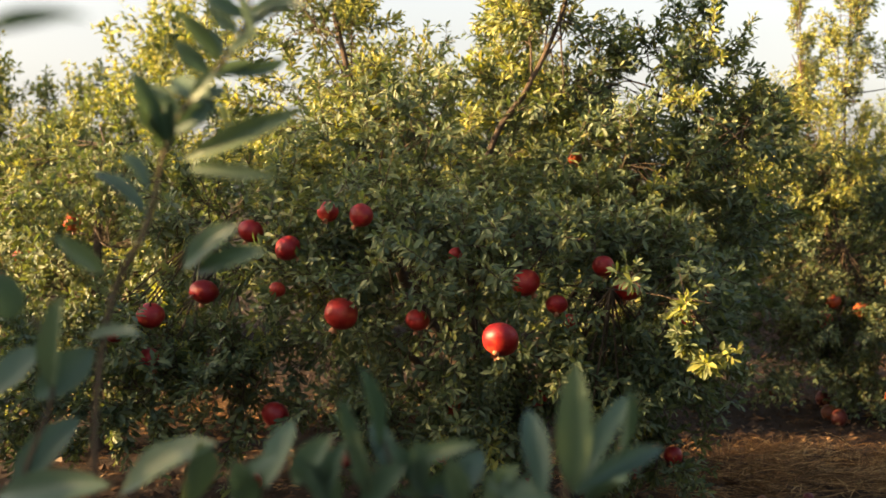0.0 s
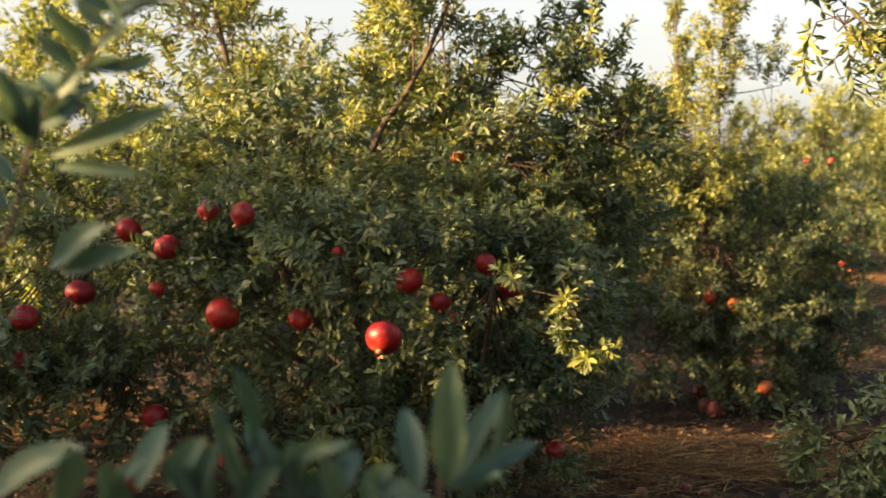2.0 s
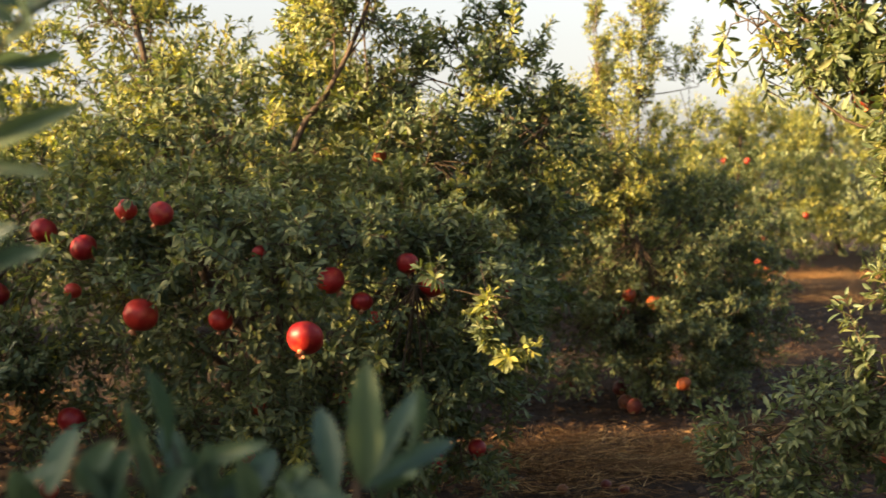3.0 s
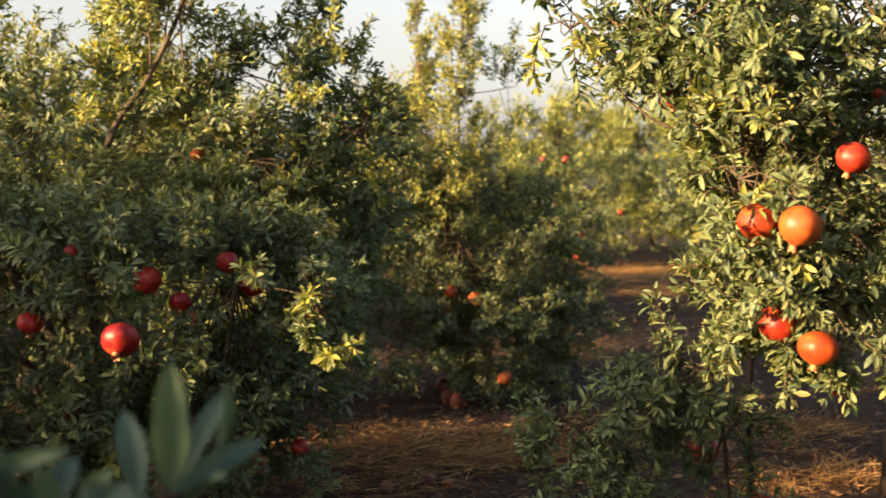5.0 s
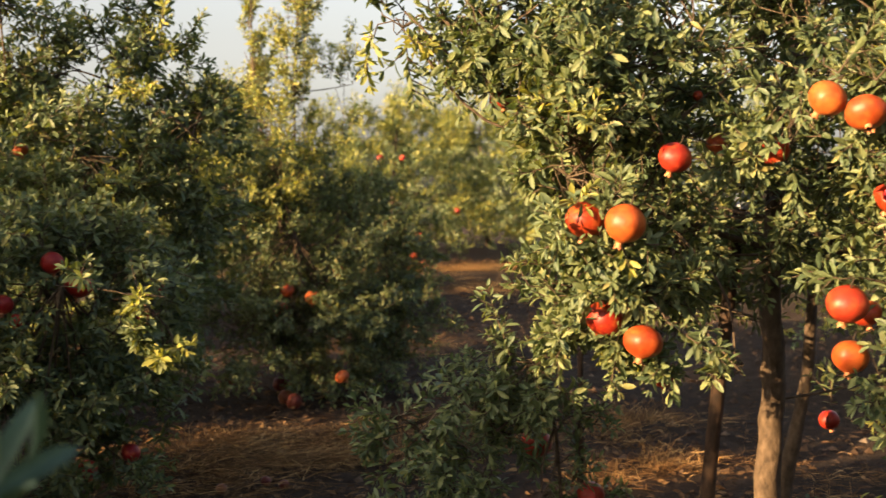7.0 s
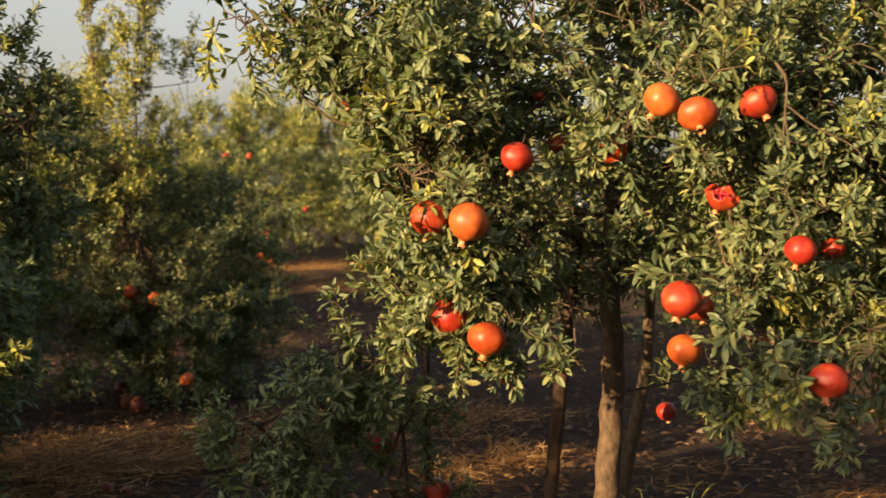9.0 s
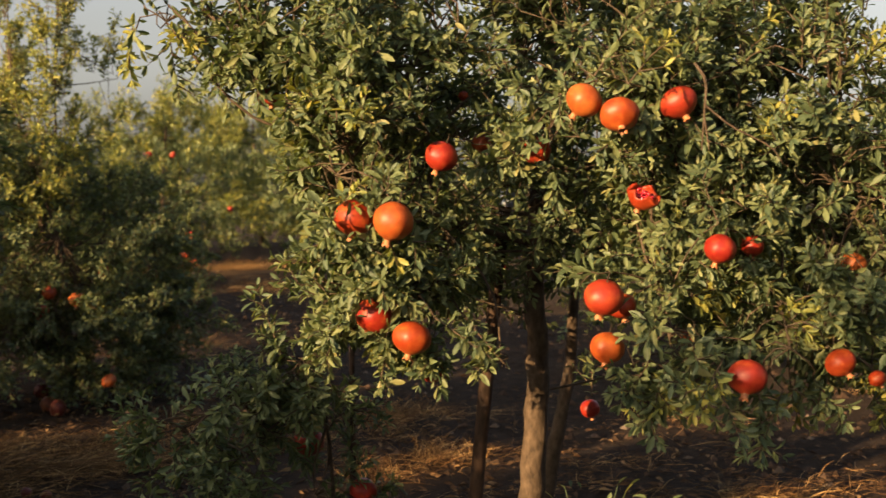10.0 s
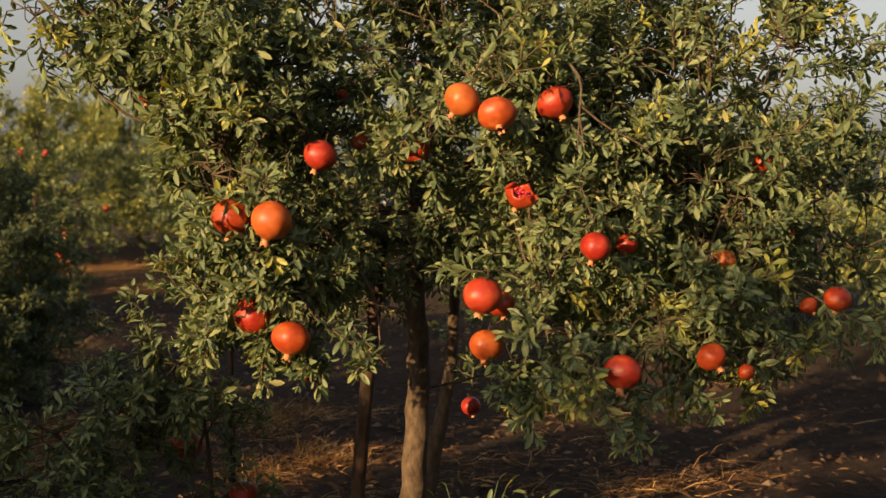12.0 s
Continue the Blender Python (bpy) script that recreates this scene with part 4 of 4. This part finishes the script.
near_shoot("arching shoot with one leaf by the lens", (-0.42, 0.5, 0.0),
           [[(-0.42, 0.5, 0.0), (-0.40, 0.5, 0.7), (-0.32, 0.505, 1.12), (-0.22, 0.507, 1.19), (-0.168, 0.508, 1.205)]], HIGH_LEAF, 34)


# ---- straw, dry leaves and clods on the soil ----
def blades(name, label, seed, patches, mat):
    """Dry grass: bent thin ribbons in patches (centre, half sizes, count, length, lift, mound)."""
    rng = np.random.default_rng(seed)
    verts, faces, off = [], [], 0
    for (cx, cy), (hx, hy), count, length, lift, mound in patches:
        spots = rng.normal(size=(max(4, count // 26), 2)) * np.array([hx, hy]) * 0.5 + np.array([cx, cy])
        pick = spots[rng.integers(0, len(spots), count)] + rng.normal(size=(count, 2)) * 0.055
        z = np.array([height(x, y) for x, y in pick]) + mound * rng.random(count)
        az = rng.uniform(0, 2 * np.pi, count)
        el = np.abs(rng.normal(size=count)) * lift
        d = np.stack([np.cos(az) * np.cos(el), np.sin(az) * np.cos(el), np.sin(el)], axis=1)
        side = np.stack([-np.sin(az), np.cos(az), np.zeros(count)], axis=1)
        ln = length * rng.uniform(0.4, 1.4, count)
        bend = rng.normal(size=count) * 0.25
        w = rng.uniform(0.0004, 0.0012, count)
        p0 = np.column_stack([pick, z])
        k = []
        for t, ww in ((0.0, 1.0), (0.5, 0.9), (1.0, 0.25)):
            c = p0 + d * (ln * t)[:, None] + side * (bend * ln * t * t)[:, None]
            c[:, 2] = np.maximum(c[:, 2] - 0.5 * ln * t * t * np.sin(el), p0[:, 2] * 0.5)
            lean = side * (w * ww)[:, None] + UP * (w * ww * 0.7)[:, None]
            k += [c - lean, c + lean]
        v = np.stack(k, axis=1).reshape(-1, 3)
        f = np.array([(0, 1, 3, 2), (2, 3, 5, 4)])[None] + (np.arange(count) * 6)[:, None, None] + off
        verts.append(v)
        faces.append(f.reshape(-1, 4))
        off += len(v)
    return tagged(solid(name, np.vstack(verts), np.vstack(faces), [mat], None, label, "stuff"), category="dry grass")


blades("straw", "dry golden straw heaped on the soil", 41,
       [((1.75, 5.0), (0.7, 0.4), 800, 0.18, 0.25, 0.03), ((1.5, 5.2), (0.5, 0.12), 900, 0.13, 0.8, 0.05), ((1.25, 4.85), (0.25, 0.12), 600, 0.13, 0.5, 0.05), ((1.75, 4.72), (0.40, 0.10), 1100, 0.2, 0.25, 0.05), ((2.15, 5.1), (0.2, 0.12), 500, 0.12, 0.8, 0.07), ((1.87, 4.95), (0.08, 0.06), 700, 0.08, 0.7, 0.10), ((1.1, 4.5), (0.6, 0.4), 800, 0.18, 0.3, 0.03), ((-1.2, 6.2), (0.9, 1.0), 1600, 0.2, 0.35, 0.03),
        ((3.0, 4.7), (0.8, 0.5), 1500, 0.13, 0.6, 0.04), ((3.2, 3.6), (0.9, 0.5), 500, 0.10, 0.5, 0.02), ((7.2, 15.2), (3.2, 0.5), 2400, 0.3, 0.6, 0.05),
        ((3.7, 2.9), (0.5, 0.2), 600, 0.12, 0.5, 0.02), ((2.94, 4.08), (0.1, 0.08), 420, 0.16, 1.2, 0.05), ((2.62, 3.98), (0.14, 0.08), 380, 0.14, 1.1, 0.04), ((3.3, 4.9), (0.3, 0.1), 500, 0.13, 1.1, 0.04), ((4.2, 3.6), (1.2, 0.9), 400, 0.14, 0.5, 0.01), ((3.4, 8.0), (1.0, 2.0), 900, 0.2, 0.4, 0.02), ((6.0, 12.5), (1.6, 2.4), 2200, 0.3, 0.4, 0.03)], STRAW)


def litter(name, label, seed, patches, mat, size):
    rng = np.random.default_rng(seed)
    xy = np.vstack([rng.normal(size=(n, 2)) * np.array(h) + np.array(c) for c, h, n in patches])
    z = np.array([height(x, y) for x, y in xy]) + 0.008
    n = len(xy)
    ang = rng.uniform(0, 6.3, n)
    d = np.stack([np.cos(ang), np.sin(ang), rng.normal(size=n) * 0.25], axis=1)
    face = UP + rng.normal(size=(n, 3)) * 0.35
    v, f = leaf_mesh(np.column_stack([xy, z]), leaf_frames(d, face), size * rng.uniform(0.6, 1.3, n), False)
    return tagged(solid(name, v, f, [mat], None, label, "stuff"), category="dry leaves")


litter("leaf_litter", "fallen dry brown leaves under the trees", 42,
       [((0.6, 4.6), (1.2, 0.8), 2600), ((2.3, 3.4), (1.2, 1.0), 2600), ((1.8, 5.6), (1.0, 0.8), 1200), ((2.4, 6.8), (1.0, 1.0), 900), ((-1.0, 5.6), (1.0, 1.0), 1200),
        ((3.8, 3.2), (1.0, 0.8), 700), ((5.0, 11.0), (1.4, 2.6), 2200)], LITTER, 0.045)


def clods(name, label, seed, count, mat):
    """Lumps of earth and small stones: squashed uneven octahedra."""
    rng = np.random.default_rng(seed)
    xy = np.column_stack([rng.uniform(-2.5, 7.0, count), rng.uniform(2.2, 11.0, count)])
    z = np.array([height(x, y) for x, y in xy])
    r = 0.006 + 0.018 * rng.random(count) ** 3 * 1.5
    o = np.array([(1, 0, 0), (0, 1, 0), (-1, 0, 0), (0, -1, 0), (0, 0, 0.7), (0, 0, -0.5)], dtype=float)
    tri = np.array([(0, 1, 4), (1, 2, 4), (2, 3, 4), (3, 0, 4), (1, 0, 5), (2, 1, 5), (3, 2, 5), (0, 3, 5)])
    v = o[None] * (r[:, None, None] * rng.uniform(0.6, 1.4, (count, 6, 3)))
    a_ = rng.uniform(0, 6.3, count)
    rot = np.stack([np.stack([np.cos(a_), -np.sin(a_)], 1), np.stack([np.sin(a_), np.cos(a_)], 1)], 1)
    v[..., :2] = np.einsum("nij,nkj->nki", rot, v[..., :2])
    v += np.column_stack([xy, z])[:, None]
    f = tri[None] + (np.arange(count) * 6)[:, None, None]
    return tagged(solid(name, v.reshape(-1, 3), f.reshape(-1, 3), [mat], None, label, "stuff", smooth=False), category="stones")


clods("earth_clods", "small clods of earth and pale pebbles", 43, 9000, STONE)

# a weathered stake with a strip of pale tape stands by the trunk; a thinner one farther off
stake = tagged(new("stake"), "dark weathered wooden stake beside the trunk", "stake")
stake.location = (2.055, 2.68, 0.0)
sv_, sf_ = tube(smooth_path([(0, 0, -0.02), (0.022, -0.01, 0.36), (0.062, -0.02, 0.76), (0.102, -0.03, 1.12), (0.14, -0.04, 1.3)], 12),
                np.linspace(0.022, 0.018, 12), 8, 0.05, np.random.default_rng(3))
solid("pole", sv_, sf_, [STAKE], stake)
sv_, sf_ = tube([(0.102, -0.033, 1.10), (0.1033, -0.033, 1.11), (0.106, -0.034, 1.14), (0.107, -0.034, 1.148)], [0.0205, 0.0212, 0.021, 0.0205], 10)
solid("tape", sv_, sf_, [TAPE], stake, "pale bluish tape strip")
thin = tagged(new("stake"), "thin dark stick among the low leaves", "stake")
thin.location = (1.73, 2.79, 0.0)
sv_, sf_ = tube(smooth_path([(0, 0, -0.02), (0.01, 0.0, 0.35), (0.016, 0.016, 0.72)], 9), np.linspace(0.010, 0.008, 9), 6, 0.05, np.random.default_rng(4))
solid("pole", sv_, sf_, [STAKE], thin)

# weeds at the foot of the trunk
for wx, wy, ws, wn_ in ((2.02, 2.4, 0.95, 40), (2.28, 2.42, 1.1, 48), (2.5, 2.45, 1.1, 40), (2.36, 2.25, 0.9, 30)):
    rng_w = np.random.default_rng(int(wx * 100))
    weed = tagged(new("weed"), "small green weed growing at the tree's foot", "weed", "weeds under the tree")
    weed.location = (wx, wy, 0)
    d_ = unit(rng_w.normal(size=(wn_, 3)) * np.array([1, 1, 0.5]) + UP * 0.9)
    b_ = d_ * rng_w.uniform(0.10, 0.38, (wn_, 1)) * ws * np.array([0.45, 0.45, 1.0])
    for i in range(wn_):
        ax_ = leaf_frames((d_[i] + rng_w.normal(size=3) * 0.4)[None], (UP + rng_w.normal(size=3) * 0.3)[None])[0]
        ob_ = new("leaf", YOUNG_LIT_DATA if i % 6 == 0 else LEAF_DATA)
        ob_.parent = weed
        ob_.matrix_basis = matrix_of(b_[i], ax_, 0.034 * ws * rng_w.uniform(0.6, 1.3))
    for i in range(0, wn_, 3):
        v_, f_ = tube(smooth_path([(0, 0, -0.01), b_[i] * 0.5 + np.array([0, 0, 0.02]), b_[i]], 5), np.linspace(0.003, 0.0012, 5), 4)
        solid("stem", v_, f_, [LEAF], weed)


# ---- fruit ----
def fruit_data():
    """Rind, calyx and stalk of a hanging fruit of radius one; the calyx points down."""
    rings, sides = 18, 28
    v, f = [], []
    for i in range(rings + 1):
        th = math.pi * i / rings
        for j in range(sides):
            ph = 2 * math.pi * j / sides
            r = math.sin(th) * (1 + 0.022 * math.cos(6 * ph) * math.sin(th))
            z = math.cos(th) * 0.93
            if th > 2.7:
                z -= 0.10 * ((th - 2.7) / 0.44) ** 2
            v.append((r * math.cos(ph), r * math.sin(ph), z))
    for i in range(rings):
        for j in range(sides):
            p, q = i * sides + j, i * sides + (j + 1) % sides
            f.append((p, p + sides, q + sides, q))
    cv, cf = [], []
    prof = [(-0.94, 0.20), (-1.03, 0.165), (-1.11, 0.18), (-1.19, 0.24)]
    for k, (z, r) in enumerate(prof):
        for j in range(12):
            ph = 2 * math.pi * j / 12
            tip = j % 2 == 0
            rr = r * (1.18 if tip and k == 3 else 1.0)
            zz = z - (0.12 if tip and k == 3 else 0.0)
            cv.append((rr * math.cos(ph), rr * math.sin(ph), zz))
    for k in range(3):
        for j in range(12):
            p, q = k * 12 + j, k * 12 + (j + 1) % 12
            cf.append((p, q, q + 12, p + 12))
    sv, sf = tube([(0, 0, 0.9), (0.03, 0, 1.15), (0.02, 0.04, 1.5)], [0.07, 0.045, 0.04], 6)
    return (v, f), (cv, cf), (sv, sf)


rind_geo, calyx_geo, stalk_geo = fruit_data()


FRUIT_PARTS = {}


def fruit(x, y, z, r, label="ripe red pomegranate hanging among green leaves", skin=RIND, lying=False):
    if skin.name not in FRUIT_PARTS:
        made = [solid(n, g[0], g[1], [m]) for n, g, m in (("rind", rind_geo, skin), ("calyx", calyx_geo, CALYX), ("stalk", stalk_geo, TWIG))]
        FRUIT_PARTS[skin.name] = [(n, ob.data) for n, ob in zip(("rind", "calyx", "stalk"), made)]
        for ob in made:
            bpy.data.objects.remove(ob)
    top = tagged(new("pomegranate"), label, "pomegranate", "fallen pomegranates" if lying else "ripe pomegranates on the trees")
    for n, me in FRUIT_PARTS[skin.name]:
        new(n, me).parent = top
    tilt = 80 if lying else 34
    top.matrix_basis = pose(x, y, z, fruit_rng.uniform(-tilt, tilt), fruit_rng.uniform(-tilt, tilt), fruit_rng.uniform(0, 360)) @ Matrix.Diagonal(
        (r * fruit_rng.uniform(0.94, 1.06), r * fruit_rng.uniform(0.94, 1.06), r * fruit_rng.uniform(0.9, 1.02), 1))
    return top


def split_fruit(x, y, z, r):
    """A burst fruit: a cup of rind with curling points, and the seeds in it."""
    top = tagged(new("pomegranate"), "burst orange-red pomegranate with a jagged open rind", "pomegranate", "ripe pomegranates on the trees")
    top.location = (x, y, z)
    rng = np.random.default_rng(17)
    sides, rings, v, f = 30, 9, [], []
    for shell in (1.0, 0.86):
        for i in range(rings + 1):
            for j in range(sides):
                ph = 2 * math.pi * j / sides
                reach = 1.75 + 0.55 * (0.5 + 0.5 * math.cos(5 * ph)) ** 2 + 0.12 * math.sin(2 * ph + 1)
                th = math.pi - reach * i / rings
                flare = 1 + 0.28 * (i / rings) ** 4
                v.append((shell * r * flare * math.sin(th) * math.cos(ph), shell * r * flare * math.sin(th) * math.sin(ph), shell * r * 0.95 * math.cos(th)))
    per = (rings + 1) * sides
    for i in range(rings):
        for j in range(sides):
            p, q = i * sides + j, i * sides + (j + 1) % sides
            f += [(p, p + sides, q + sides, q), (per + p, per + q, per + q + sides, per + p + sides)]
    for j in range(sides):
        p, q = rings * sides + j, rings * sides + (j + 1) % sides
        f.append((p, p + per, q + per, q))
    solid("rind", v, f, [RIND_SUNLIT], top)
    o = np.array([(1, 0, 0), (0, 1, 0), (-1, 0, 0), (0, -1, 0), (0, 0, 1.2), (0, 0, -1.2)], dtype=float)
    tri = np.array([(0, 1, 4), (1, 2, 4), (2, 3, 4), (3, 0, 4), (1, 0, 5), (2, 1, 5), (3, 2, 5), (0, 3, 5)])
    c = unit(rng.normal(size=(90, 3))) * rng.uniform(0.3, 0.74, (90, 1)) * r * np.array([1, 1, 0.6])
    sv = (c[:, None] + o[None] * r * 0.13).reshape(-1, 3)
    sf = (tri[None] + (np.arange(90) * 6)[:, None, None]).reshape(-1, 3)
    solid("seeds", sv, sf, [ARIL], top, "dark red juicy seeds", "stuff")
    v_, f_ = calyx_geo
    solid("calyx", np.array(v_) * r, f_, [CALYX], top)
    return top


fruit_rng = random.Random(5)
for row in FRUIT_YELLOW:
    fruit(*row, "red pomegranate in the sunlit yellowish tree")
for row in FRUIT_WIDE:
    fruit(*row, "deep red pomegranate hanging in the shaded leaves")
for row in FRUIT_LOW:
    fruit(*row, "small red pomegranate on a low bough")
for row in FRUIT_FAR:
    fruit(*row, "dull red pomegranate on a distant tree", RIND_DULL)
for i, row in enumerate(FRUIT_SUN + FRUIT_SUN_LOW):
    # deep red ones, some coloured darker for the shade they hang in
    if i in (2, 9, 10, 12, 14, 18, 20, 22, 26, 27, 28, 29, 30, 32):
        fruit(*row, "ripe deep red pomegranate on the sunlit tree", RIND_DEEP)
    else:
        fruit(*row, "ripe orange-red pomegranate glowing in low sunlight", RIND_SUNLIT)
for x, y, r in ((1.87, 6.88, 0.045), (2.09, 6.55, 0.045), (2.01, 6.21, 0.045), (2.01, 6.06, 0.045)):
    fruit(x, y, height(x, y) + 0.8 * r, r, "fallen dark red pomegranate lying on the soil", RIND_DRY, True)
for x, y, r in ((1.43, 4.44, 0.022), (1.37, 4.48, 0.022), (1.19, 4.46, 0.022), (2.34, 5.59, 0.022)):
    fruit(x, y, height(x, y) + 0.8 * r, r, "small dried pomegranate lying on the soil", RIND_DRY, True)
split_fruit(1.82, 1.79, 1.135, 0.029).rotation_euler = (0.5, -0.3, 0.4)
